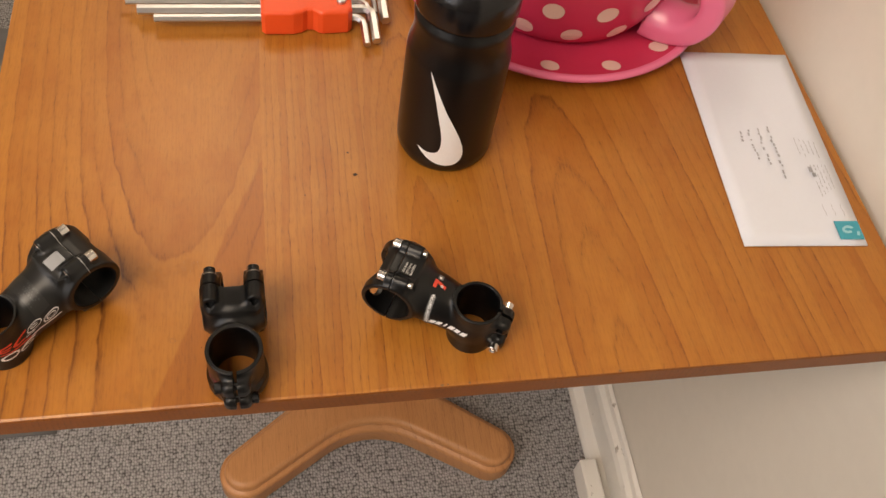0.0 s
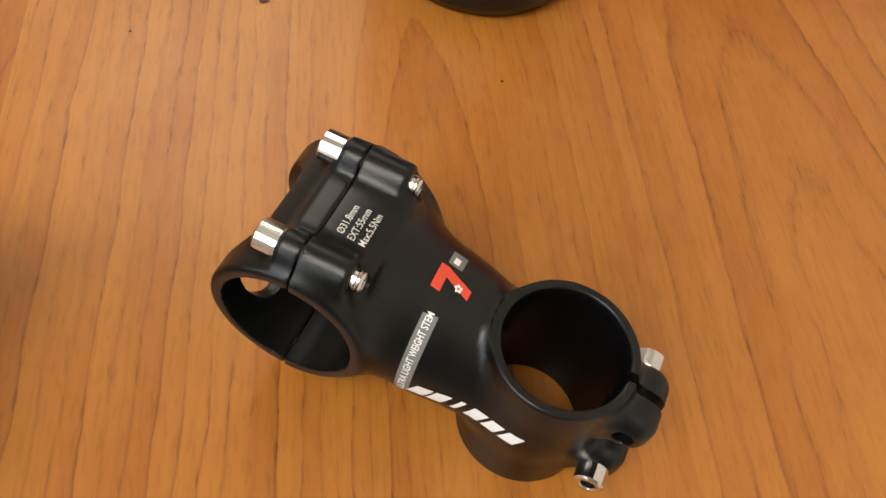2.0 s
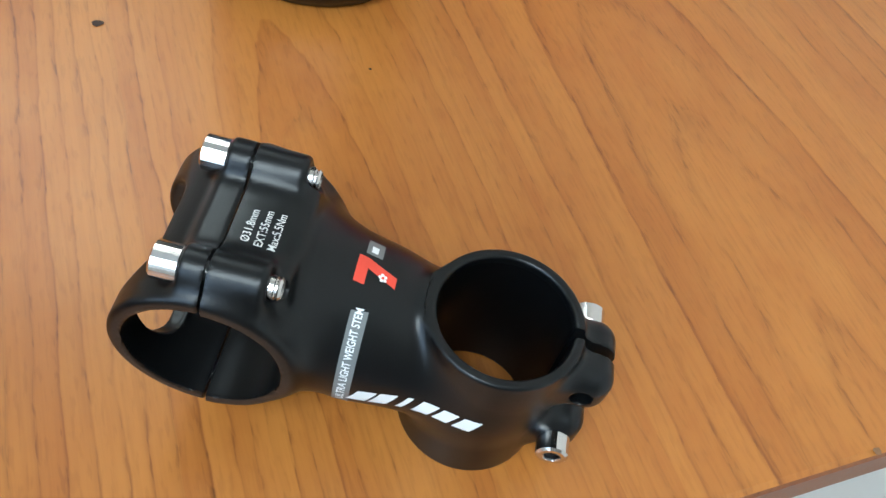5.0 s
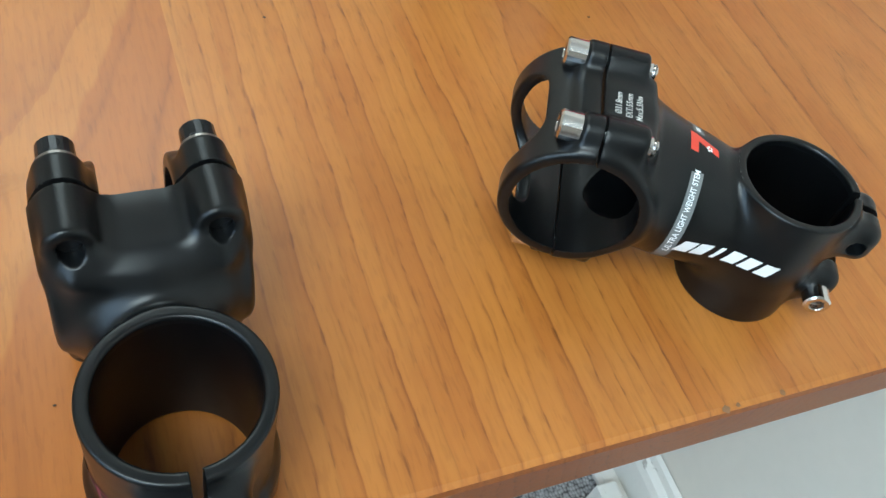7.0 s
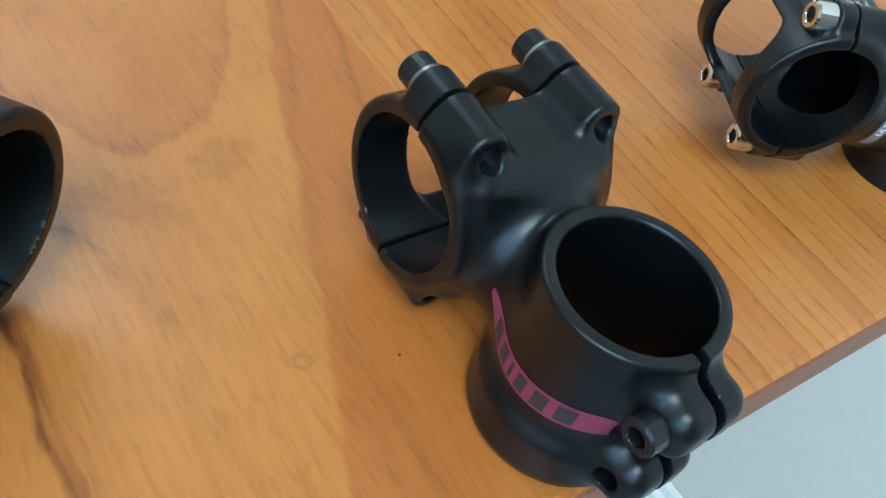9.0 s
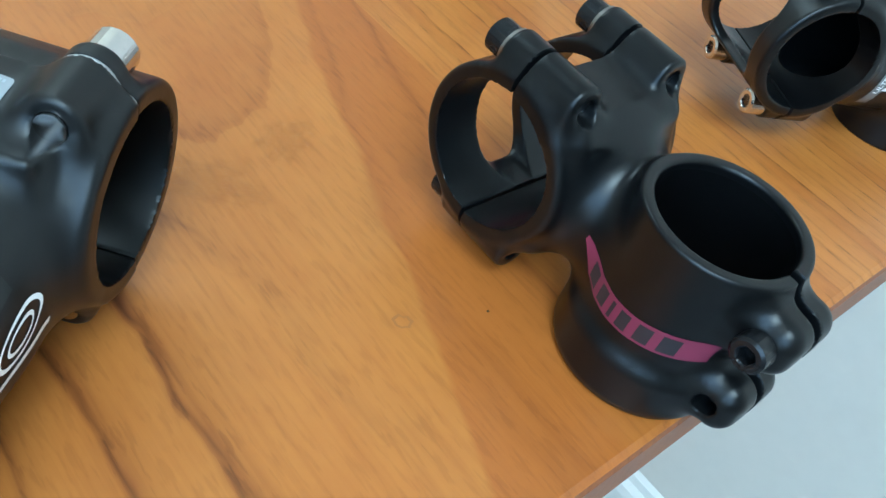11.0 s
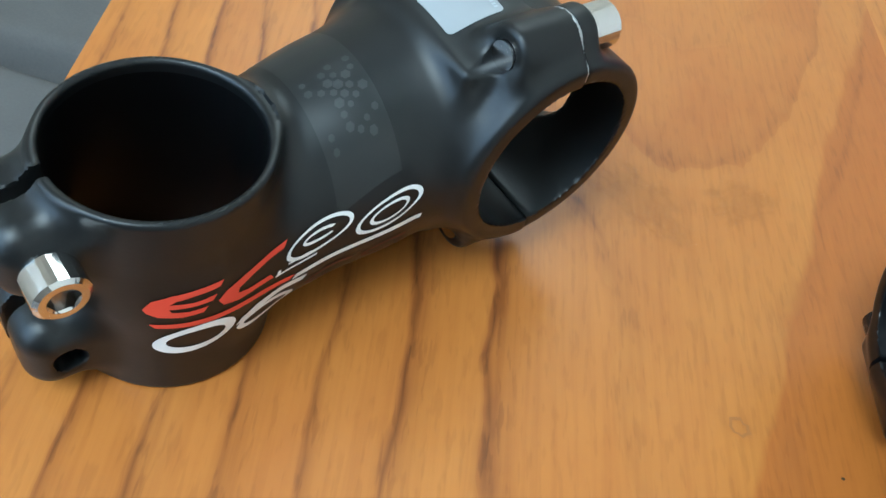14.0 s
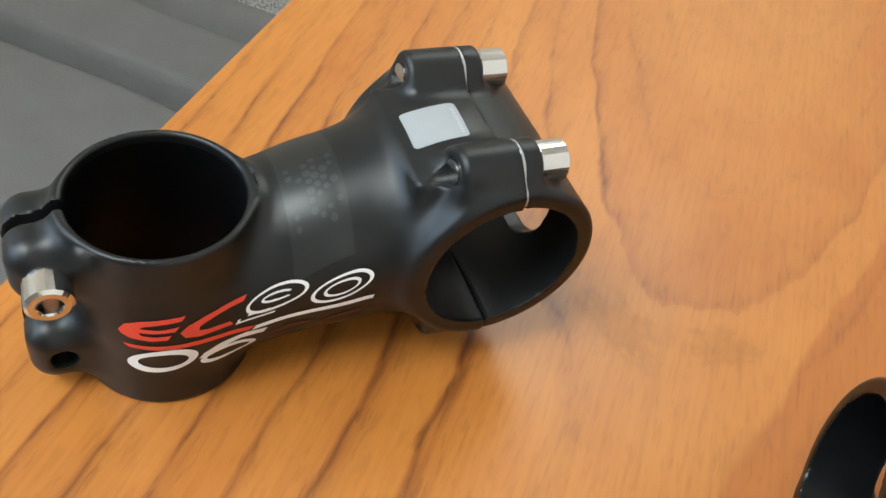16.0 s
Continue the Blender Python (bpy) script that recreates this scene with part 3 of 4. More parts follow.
bpy.context.view_layer.update()
for x0, x1, m in ((TX0, -0.104, TOP_CATHEDRAL), (-0.104, -0.022, TOP_STRAIGHT), (-0.022, 0.080, TOP_FLAME), (0.080, TX1, TOP_WIDE)):
    board(x0, x1, m)


def foot_field(p):
    """Two splayed arms flowing into each other as an arch, with a rounded and grooved upper edge (mm)."""
    def arm(sx):
        ax, ay, bx, by = 18 * sx, -40, 182 * sx, -150
        t = np.clip(((p[0] - ax) * (bx - ax) + (p[1] - ay) * (by - ay)) / ((bx - ax) ** 2 + (by - ay) ** 2), 0, 1)
        return np.hypot(p[0] - ax - t * (bx - ax), p[1] - ay - t * (by - ay)) - (46 - 8 * t)
    flat = join(arm(-1), arm(1), 75.0)
    flat = np.maximum(flat, p[1] - 1.0)
    def lift(d, h, rnd):
        q, r = d + rnd, np.abs(p[2] - h / 2) - h / 2 + rnd
        return np.minimum(np.maximum(q, r), 0) + np.hypot(np.maximum(q, 0), np.maximum(r, 0)) - rnd
    return join(lift(flat, 42, 6.0), lift(flat + 7.5, 56, 9.0), 1.5)


for turn in (0, 180):
    ft = field_part("foot", foot_field, (-240, -205, -4), (240, 8, 62), 3.0, WOOD_LEG, table, "pale varnished arched double foot with moulded edge")
    ft.matrix_basis = pose(-0.02, 0.0, 0, 0, 0, turn)
part("column", box((0.165, 0.075, 0.656), (0.0, 0.0, 0.385), 0.006), WOOD_LEG, table, "broad pale varnished upright")
part("cleat", box((0.5, 0.06, 0.03), (0, 0, 0.7165), 0.004), WOOD_LEG, table)


# ---- bicycle stems (local x from the steerer to the handlebar, millimetres) ----
def head_bolt(length, head_r, head_h, material, parent, m, shank_r=2.4, label="", knurl=True):
    """A socket-head bolt: head at the origin pointing to +z, shank down -z."""
    bolt = part("bolt", rings([(0.001, head_h * 0.35), (head_r * 0.5, head_h * 0.35), (head_r * 0.52, head_h - 0.3), (head_r * 0.58, head_h), (head_r * 0.84, head_h), (head_r, head_h - 0.5), (head_r, 0.3), (head_r * 0.95, 0), (shank_r, 0), (shank_r, -length)], 36,
                               lambda a, k: (1.0 / math.cos((a % (math.pi / 3)) - math.pi / 6) * 0.93 if k in (1, 2) else (1.012 if (k in (5, 6) and int(a / (2 * math.pi) * 36 + 0.5) % 2) else 1.0)), False, True), material, parent, label)
    bolt.data.transform(Matrix.Scale(0.001, 4))
    bolt.matrix_basis = m
    return bolt


def thread_end(parent, m, length=5.0, r=2.35, material=None):
    prof = []
    k = 0.0
    while k < length:
        prof += [(r, k), (r * 0.80, k + 0.45)]
        k += 0.8
    prof += [(r * 0.8, length), (0.01, length + 0.1)]
    ob = part("thread", rings(prof, 18), material or CHROME, parent)
    ob.data.transform(Matrix.Scale(0.001, 4))
    ob.matrix_basis = m
    return ob


def mm(x, y, z, rx=0, ry=0, rz=0):
    return pose(x * 0.001, y * 0.001, z * 0.001, rx, ry, rz)


class StemShape:
    """The numbers of one stem, and its solids as distance fields."""

    def __init__(s, **k):
        s.H, s.ro, s.ri, s.E, s.zb, s.z0 = k["height"], k["outer"], k["bore"], k["reach"], k["bar_z"], k["tube_z"]
        s.ra, s.rb, s.rc, s.w = k["tube_a"], k["tube_b"], k["clamp_r"], k["clamp_w"]
        s.by, s.bz, s.br = k["bolt_y"], k["bolt_z"], k["boss_r"]
        s.boss_back, s.boss_front, s.plate = k["boss_back"], k["boss_front"], k["plate"]
        s.lug = k["lug"]
        s.open_top = k.get("open_top", False)
        s.arm, s.window = k.get("arm", 8.0), k.get("window", 13.5)
        s.squash = k.get("squash", 1.0)
        s.web = k.get("web", 0.0)
        s.plate_back = k.get("plate_back", s.boss_back * 1.1)
        s.base = k.get("base")
        s.flare = k.get("flare", 0.0)
        s.keel = k.get("keel", 0.0)
        s.gap = k.get("gap", 0.45)

    def outer(s, p):
        """Steerer clamp, tube, bar clamp and bosses as one forged mass."""
        d = f_cyl_z(p, (0, 0), s.ro, 0, s.H, 0.7)
        if s.base:
            d = join(d, f_cyl_z(p, (0, 0), s.base[0], 0, s.base[1], 2.5), 4.0)
        t = f_cone(p, (2, 0, s.z0), (s.E - 7, 0, s.zb), s.ra, s.rb, s.squash)
        if s.keel:
            t = join(t, f_cone(p, (6, 0, s.z0 - s.keel), (s.E - 12, 0, s.zb - s.keel - 2.5), s.ra - 0.6, s.rb - 0.8), 3.0)
        t = np.maximum(t, np.maximum(0.6 - p[2], p[2] - s.H - 16))
        clamp = f_cyl_y(p, s.E, s.zb, s.rc, s.w, 1.3)
        if s.web:
            clamp = join(clamp, f_box(p, (s.E - 9, 0, s.zb), (9, s.w - s.web, s.rc - 2), 4.0), 3.0)
        d2 = join(t, clamp, 7.0)
        if s.flare:
            d2 = join(d2, f_cone(p, (s.E - 26, 0, s.z0 + (s.zb - s.z0) * 0.55), (s.E - 9, 0, s.zb), s.rb - 0.5, s.flare), 8.0)
        q = [p[0], np.abs(p[1]) - s.by, np.abs(p[2] - s.zb)]
        boss = f_cyl_x(q, 0, s.bz, s.br, s.E - s.boss_back, s.E + 1, 1.2)
        boss = join(boss, f_box(q, (s.E - s.boss_back * 0.5, 0, s.bz - 4), (s.boss_back * 0.5, s.br * 0.9, 4), 1.5), 1.5)
        d2 = join(d2, boss, 5.0)
        web = f_box([p[0], p[1], np.abs(p[2] - s.zb)], (s.E - s.plate_back * 0.5, 0, s.plate - 4), (s.plate_back * 0.5, s.by, 4), 1.2)
        d2 = join(d2, web, 3.0)
        return d2, d

    def body(s, p):
        d2, d = s.outer(p)
        d2 = np.maximum(d2, p[0] - (s.E - s.gap))
        d2 = cut(d2, f_cyl_y(p, s.E, s.zb, 15.9, 40))
        inner = f_cone(p, (4, 0, s.z0 + 0.5), (s.E - 2, 0, s.zb), s.ra - 3.2, s.rb - 2.6)
        d2 = cut(d2, inner)
        q = [p[0], np.abs(p[1]) - s.by, np.abs(p[2] - s.zb)]
        d2 = cut(d2, f_cyl_x(q, 0, s.bz, 2.45, s.E - 40, s.E + 5))
        body = join(d, d2, 4.0)
        for zl, half in s.lug:
            body = join(body, f_box(p, (-s.ro - 1.6, 0, zl), (7.2, 9.0, half), 4.6), 4.5)
        body = np.maximum(body, -p[2])
        body = np.maximum(body, np.where((np.hypot(p[0], p[1]) < s.ro + 0.3), p[2] - s.H, -9.0))
        body = cut(body, f_cyl_z(p, (0, 0), s.ri, -5, s.H + 12), 0.9)
        body = cut(body, f_box(p, (-25, 0, 20), (20, 1.15, 60)))
        for i, (zl, half) in enumerate(s.lug):
            body = cut(body, np.hypot(p[0] + s.ro + 2.8, p[2] - zl) - 2.5)
        return body

    def face(s, p):
        f = f_cyl_y(p, s.E, s.zb, s.rc, s.w, 1.3)
        q = [p[0], np.abs(p[1]) - s.by, np.abs(p[2] - s.zb)]
        boss = f_cyl_x(q, 0, s.bz, s.br, s.E - 2, s.E + s.boss_front, 0.8)
        boss = join(boss, f_box(q, (s.E + s.boss_front * 0.45, 0, s.bz - 4), (s.boss_front * 0.5, s.br * 0.85, 4), 1.2), 1.0)
        f = join(f, boss, 3.5)
        if not s.open_top:
            f = join(f, f_box([p[0], p[1], np.abs(p[2] - s.zb)], (s.E + 2.5, 0, s.plate - 3.6), (3.4, s.by, 3.4), 1.4), 2.5)
        else:
            f = join(f, f_box(p, (s.E + 3, 0, s.zb - s.plate + 3.6), (3.4, s.by, 3.4), 1.4), 2.5)
        win_w = s.w - s.arm
        if s.open_top:
            f = cut(f, f_box(p, (s.E + 12, 0, s.zb + 14), (30, win_w, 30), 5.0), 1.2)
        else:
            f = cut(f, f_box(p, (s.E + 22, 0, s.zb), (17.5, win_w, s.window), 7.0), 1.5)
        f = np.maximum(f, (s.E + s.gap) - p[0])
        f = cut(f, f_cyl_y(p, s.E, s.zb, 15.9, 40))
        return f


def build_stem(shape, m, label, black, step, bolt_mat, lug_bolts, boss_heads, group="bicycle stems on the table"):
    stem = thing("bicycle_stem", m, label, "bicycle stem", group)
    s = shape
    body = field_part("stem_body", s.body, (-s.ro - 13, -s.w - 3, -1.5), (s.E + 1, s.w + 3, max(s.H, s.zb + s.bz + s.br) + 3), step, black, stem)
    # shade inside the bore and bar clamp is given by the darker black
    body.data.materials.append(BORE_SHADE)
    for f in body.data.polygons:
        c = f.center * 1000
        if (math.hypot(c.x, c.y) < s.ri + 0.25 and c.z < s.H - 2.2) or math.hypot(c.x - s.E, c.z - s.zb) < 16.1:
            f.material_index = 1
    face = field_part("faceplate", s.face, (s.E - 1, -s.w - 3, s.zb - s.bz - s.br - 3), (s.E + s.rc + 3, s.w + 3, s.zb + s.bz + s.br + 3), step, black, stem)
    for sy in (-1, 1):
        for sz in (-1, 1):
            head_bolt(s.boss_front + 12, boss_heads[0], boss_heads[1], bolt_mat, face, mm(s.E + s.boss_front + boss_heads[2], sy * s.by, s.zb + sz * s.bz, 0, 90, 0))
    for (zl, half), side in zip(s.lug, lug_bolts):
        head_bolt(13, boss_heads[0], boss_heads[1] * 0.88, bolt_mat, stem, mm(-s.ro - 2.8, side * 8.7, zl, -90 * side, 0, 0))
    return stem


A_SHAPE = StemShape(height=41.8, outer=16.8, bore=14.5, reach=56.8, bar_z=32.3, tube_z=21.3, tube_a=16.1, tube_b=16.1, clamp_r=19.0, clamp_w=20.8,
                    bolt_y=13.7, bolt_z=19.8, boss_r=4.4, boss_back=11.0, boss_front=5.0, plate=19.4, lug=((11.5, 6.4), (31.5, 6.4)), arm=7.5, flare=17.5, plate_back=14.0, gap=0.22)
B_SHAPE = StemShape(height=41.8, outer=17.7, bore=14.9, reach=42.5, bar_z=27.2, tube_z=21.5, tube_a=14.2, tube_b=14.8, clamp_r=19.2, clamp_w=19.6,
                    bolt_y=13.8, bolt_z=20.0, boss_r=4.9, boss_back=12.5, boss_front=7.5, plate=17.6, lug=((11.5, 6.5), (31.0, 6.5)), open_top=True, arm=12.5, web=2.5, base=(19.2, 12.5))
C_SHAPE = StemShape(height=41.2, outer=16.6, bore=15.2, reach=60.0, bar_z=30.5, tube_z=21.3, tube_a=16.2, tube_b=16.4, clamp_r=19.5, clamp_w=21.5,
                    bolt_y=14.0, bolt_z=20.0, boss_r=4.8, boss_back=11.5, boss_front=4.0, plate=17.8, lug=((10.0, 7.2), (32.0, 6.8)), arm=12.5, window=10.0, plate_back=18.0, flare=18.6, keel=4.5, gap=0.2)
STEP = 0.48

stem_a = build_stem(A_SHAPE, pose(0.035, -0.0745, TOP, 0, 0, 151.2), "satin black short handlebar stem with silver bolts, white and red print", BLACK_A, STEP, CHROME, (1, -1), (3.7, 5.6, 0.0))
stem_b = build_stem(B_SHAPE, pose(-0.124, -0.0955, TOP + 0.0006, 0, 0, 90.5) @ pose(0, 0, 0, 0, -1.8, 0), "matte black stubby handlebar stem with black bolts and a pink band", BLACK_B, STEP, BLACK_BOLT, (-1, 1), (3.7, 5.0, 0.6))
stem_c = build_stem(C_SHAPE, pose(-0.271, -0.062, TOP, 0, 0, 41.5), "matte black handlebar stem with silver bolts, red and white print", BLACK_C, STEP, CHROME, (1, -1), (3.9, 6.2, 0.0))


def decal(name, bm, shape_f, origin, u, v, material, parent, label="", lift=0.12, longest=1.0):
    return part(name, laid(bm, shape_f, origin, u, v, lift, 30.0, longest), material, parent, label, True)


# ---- print, threads and stickers on the stems ----
def leaning(bm, slope):
    for v in bm.verts:
        v.co.y += slope * v.co.x
    return bm


# stem with white and red print
fa = A_SHAPE.body
for line, x in (("\u00d831.8mm", 53.0), ("EXT:55mm", 50.3), ("Max:5.5Nm", 47.7)):
    decal("print", words(line, 2.35, 0.0, 1.0, 0.82, 0.006), fa, (x, 2.0, 60), (0, -1, 0), (1, 0, 0), SILVER_INK, stem_a, "silver lettering")
decal("number_print", sheet([(-3.0, 4.0), (3.3, 4.0), (3.3, 2.2), (1.1, -4.4), (-1.4, -4.4), (0.7, 1.7), (-3.0, 1.7)]), fa, (28.0, 0.9, 60), (0, -1, 0), (1, 0, 0), RED_INK, stem_a, "red numeral seven")
dots = merged(*[ring_shape(-0.1 + 0.62 * math.cos(a), -1.6 + 0.62 * math.sin(a), 0.36, 0.36, 0.34, segs=10) for a in (0.3, 1.55, 2.8, 4.05, 5.3)])
decal("print", dots, fa, (28.0, 0.9, 60), (0, -1, 0), (1, 0, 0), WHITE_INK, stem_a, lift=0.2)
decal("band", quad(-15.5, -1.75, 8.8, 1.75), fa, (29.1, 11.6, 34), (0, -0.707, 0.707), (1, 0, 0), GREY_INK, stem_a, "dark grey band round the tube", 0.08)
decal("print", words("ULTRA LIGHT WEIGHT STEM", 2.3, 0.1, 1.0, 0.72, 0.02), fa, (29.1, 12.6, 33), (0, -0.707, 0.707), (1, 0, 0), WHITE_INK, stem_a, "white lettering", 0.16)
decal("band", quad(-2.2, -1.75, 2.2, 1.75), fa, (29.1, -5.6, 60), (0, -1, 0), (1, 0, 0), GREY_INK, stem_a, "", 0.08)
decal("print", quad(-0.9, -0.8, 1.0, 0.6), fa, (29.3, -5.0, 60), (0, -1, 0), (1, 0, 0), WHITE_INK, stem_a, "", 0.16)
marks = []
for k, w in enumerate((3.9, 3.7, 1.3, 3.6, 3.4, 3.9)):
    u = -12.2 + 4.55 * k + (1.2 if k == 2 else 0)
    marks.append(quad(u, -2.1, u + w, 2.3, 0.5))
decal("logo_print", leaning(merged(*marks), -0.07), fa, (14.6, 30, 25.0), (-1, 0, 0), (0, 0, 1), WHITE_INK, stem_a, "slanted white blocks")
for sy in (-1, 1):
    thread_end(stem_a, mm(50.2, sy * A_SHAPE.by, A_SHAPE.zb + A_SHAPE.bz, 0, -90, 0), 6.6)
    thread_end(stem_c, mm(55, sy * C_SHAPE.by, C_SHAPE.zb + C_SHAPE.bz, 0, -90, 0), 5.2)

# stem with red and white print
fc = C_SHAPE.body


red_e = [(-9.7, 23.2), (-8.6, 25.2), (-6, 26.4), (-2.5, 27.0), (1.3, 27.4), (0.6, 26.2), (-3, 25.7), (-5.5, 25.1), (-6.4, 24.4), (-3, 24.3), (0.1, 24.9), (-0.6, 23.7), (-3.5, 23.4),
         (-6.6, 23.3), (-6.2, 22.6), (-4, 22.4), (-1.3, 22.8), (-2.0, 21.6), (-5, 21.2), (-8, 21.5), (-9.3, 22.3)]
red_c = [(12.2, 28.5), (8.5, 27.5), (4.5, 26.1), (1.5, 24.7), (0.2, 23.2), (1.0, 21.7), (3.5, 21.3), (9.6, 22.1), (9.0, 23.1), (5, 22.7), (3.4, 23.0), (3.6, 24.0), (6.0, 25.3), (9, 26.5), (11.5, 27.2)]
red_bar = [(-9.2, 19.6), (-8.4, 18.6), (-4, 18.5), (2, 18.9), (8, 19.1), (12.4, 19.2), (13.6, 20.4), (8, 20.3), (2, 20.1), (-4, 19.7)]
decal("logo_print", merged(sheet(red_e), sheet(red_c), sheet(red_bar)), fc, (0, -30, 0), (1, 0, 0), (0, 0, 1), RED_INK, stem_c, "slanted red strokes", 0.14)
white = merged(ring_shape(17.5, 23.2, 5.4, 2.85, 0.60, 0.6), ring_shape(17.6, 23.4, 2.9, 1.1, 0.52, 0.5, 40, 330), quad(6.0, 19.5, 13.2, 19.9, 0.2), quad(8.0, 20.7, 12.0, 21.1, 0.2), quad(6.2, 19.9, 6.8, 20.6, 0.2),
               ring_shape(29.2, 22.1, 5.3, 3.25, 0.62, 0.62), ring_shape(29.2, 22.1, 3.2, 1.85, 0.52, 0.62))
decal("logo_print", leaning(white, 0.22), fc, (0, -30, 0), (1, 0, 0), (0, 0, 1), WHITE_INK, stem_c, "white outlined ovals", 0.14)
decal("logo_print", sheet([(13.0, 19.0), (35.2, 24.7), (35.4, 25.9), (13.8, 20.3)]), fc, (0, -30, 0), (1, 0, 0), (0, 0, 1), WHITE_INK, stem_c, "white bar", 0.14)
lower = merged(ring_shape(-2.9, 14.7, 5.7, 3.8, 1.55, 0.5), ring_shape(8.8, 13.6, 5.2, 2.5, 1.15, 0.5), sheet([(3.2, 14.0), (4.2, 15.6), (7.0, 17.3), (12, 18.6), (15.9, 18.8), (15.3, 17.4), (11, 17.0), (7.4, 15.6), (5.6, 14.2)]))
decal("logo_print", lower, fc, (0, -30, 0), (1, 0, 0), (0, 0, 1), WHITE_INK, stem_c, "white ovals", 0.14)
faint = merged(ring_shape(20.6, 12.4, 4.4, 1.9, 0.8, 0.5, 40, 300), ring_shape(30.8, 12.8, 4.6, 1.9, 0.8, 0.5, 60, 330))
decal("logo_print", leaning(faint, 0.2), fc, (0, -30, 0), (1, 0, 0), (0, 0, 1), DARKRED_INK, stem_c, "faint dark red ovals", 0.14)
CARBON = plain_material("clear_carbon_window", (0.0095, 0.0100, 0.0098), 0.36, 0, 0.2, 1500)
CARBON_DOT = plain_material("pale_carbon_fleck", (0.026, 0.027, 0.026), 0.40, 0, 0.3, 1500)
decal("band", quad(-5.4, -15.9, 5.4, 15.9), fc, (26.0, 0, 60), (1, 0, 0), (0, 1, 0), CARBON, stem_c, "glossy dark carbon band", 0.06)
rnd = random.Random(4)
for i in range(6):
    for j in range(7):
        if rnd.random() < 0.72:
            r = rnd.uniform(0.5, 0.85)
            hexagon = ring_shape(-3.6 + 1.5 * i + rnd.uniform(-0.2, 0.2), -11.0 + 1.75 * j + 0.85 * (i % 2), r, r, r * 0.95, segs=6)
            decal("fleck", hexagon, fc, (26.0, 0, 60), (1, 0, 0), (0, 1, 0), CARBON_DOT, stem_c, "", 0.10)


def rounded(w, h, r, n=5):
    pts = []
    for cx, cy, a0 in ((w - r, h - r, 0), (-w + r, h - r, 90), (-w + r, -h + r, 180), (w - r, -h + r, 270)):
        for k in range(n + 1):
            a = radians(a0 + 90 * k / n)
            pts.append((cx + r * math.cos(a), cy + r * math.sin(a)))
    return sheet(pts)


stk = decal("sticker", rounded(5.4, 4.7, 0.9), fc, (49.6, -1.2, 60), (1, 0, 0), (0, 1, 0), STICKER, stem_c, "small white paper sticker, slightly curled")
serial = decal("print", merged(*[quad(4.0, -3.6 + 0.62 * k, 4.7, -3.2 + 0.62 * k) for k in range(11)]), fc, (49.6, -1.2, 60), (1, 0, 0), (0, 1, 0), INK, stem_c, "", 0.2)


def seam(p):
    s = C_SHAPE
    d, _ = s.outer(p)
    d = np.maximum(d, s.face([np.maximum(p[0], s.E + 0.6), p[1], p[2]]))
    d = np.maximum(np.maximum(d + 0.05, np.abs(p[0] - s.E) - 0.42), -(np.hypot(p[0] - s.E, p[2] - s.zb) - 16.4))
    return np.maximum(d, s.zb - p[2])


field_part("clamp_seam", seam, (C_SHAPE.E - 2, -25, 0), (C_SHAPE.E + 2, 25, 58), 0.4, EDGE_SILVER, stem_c, "bare metal edge between faceplate and stem")

# stem with the pink band: a band that sinks round the steerer clamp, with blocks in black on it
fb = B_SHAPE.body


def wrapped(bm, f, lift):
    """Lays a flat bmesh of (degrees, height in mm) on the steerer clamp from outside."""
    for _ in range(6):
        long = [e for e in bm.edges if e.calc_length() > 2.5]
        if not long:
            break
        bmesh.ops.subdivide_edges(bm, edges=long, cuts=1)
        bmesh.ops.triangulate(bm, faces=[q for q in bm.faces if len(q.verts) > 4])
    co = np.array([w.co[:] for w in bm.verts])
    a = np.radians(co[:, 0])
    out = np.stack([np.cos(a), np.sin(a), 0 * a], 1)
    p = out * 42 + np.stack([0 * a, 0 * a, co[:, 1]], 1)
    for _ in range(60):
        d = f([p[:, 0], p[:, 1], p[:, 2]])
        p = p - out * np.clip(d * 0.8, -2, 3)[:, None]
    g, d = gradient(f, p)
    p = p + g * (lift - d)[:, None]
    for w, q in zip(bm.verts, p):
        w.co = q * 0.001
    return bm


BAND = [(41, 25.4, 26.6), (50, 19.6, 25.2), (62, 17.4, 23.4), (78, 17.0, 22.8), (95, 17.4, 23.2), (115, 18.2, 24.2), (135, 19.2, 25.2), (150, 19.8, 25.6)]
bm = bmesh.new()
lo = [bm.verts.new((a, z0, 0)) for a, z0, z1 in BAND]
hi = [bm.verts.new((a, z1, 0)) for a, z0, z1 in BAND]
for k in range(len(BAND) - 1):
    bm.faces.new((lo[k], lo[k + 1], hi[k + 1], hi[k]))
part("band", wrapped(bm, fb, 0.10), MAGENTA_INK, stem_b, "dark pink printed band", True)


def band_z(a, t):
    for (a0, l0, h0), (a1, l1, h1) in zip(BAND, BAND[1:]):
        if a0 <= a <= a1:
            s = (a - a0) / (a1 - a0)
            return (l0 + (l1 - l0) * s) * (1 - t) + (h0 + (h1 - h0) * s) * t
    return BAND[-1][1]


def on_band(a0, a1, t0, t1):
    return sheet([(a0, band_z(a0, t0)), (a1, band_z(a1, t0)), (a1, band_z(a1, t1)), (a0, band_z(a0, t1))])


blocks = []
for a, w in ((52, 8), (65, 8), (78, 3), (86, 8), (100, 10), (116, 12)):
    blocks.append(on_band(a, a + w, 0.12, 0.86))
part("logo_print", wrapped(merged(*blocks), fb, 0.18), BLACK_INK, stem_b, "black blocks", True)

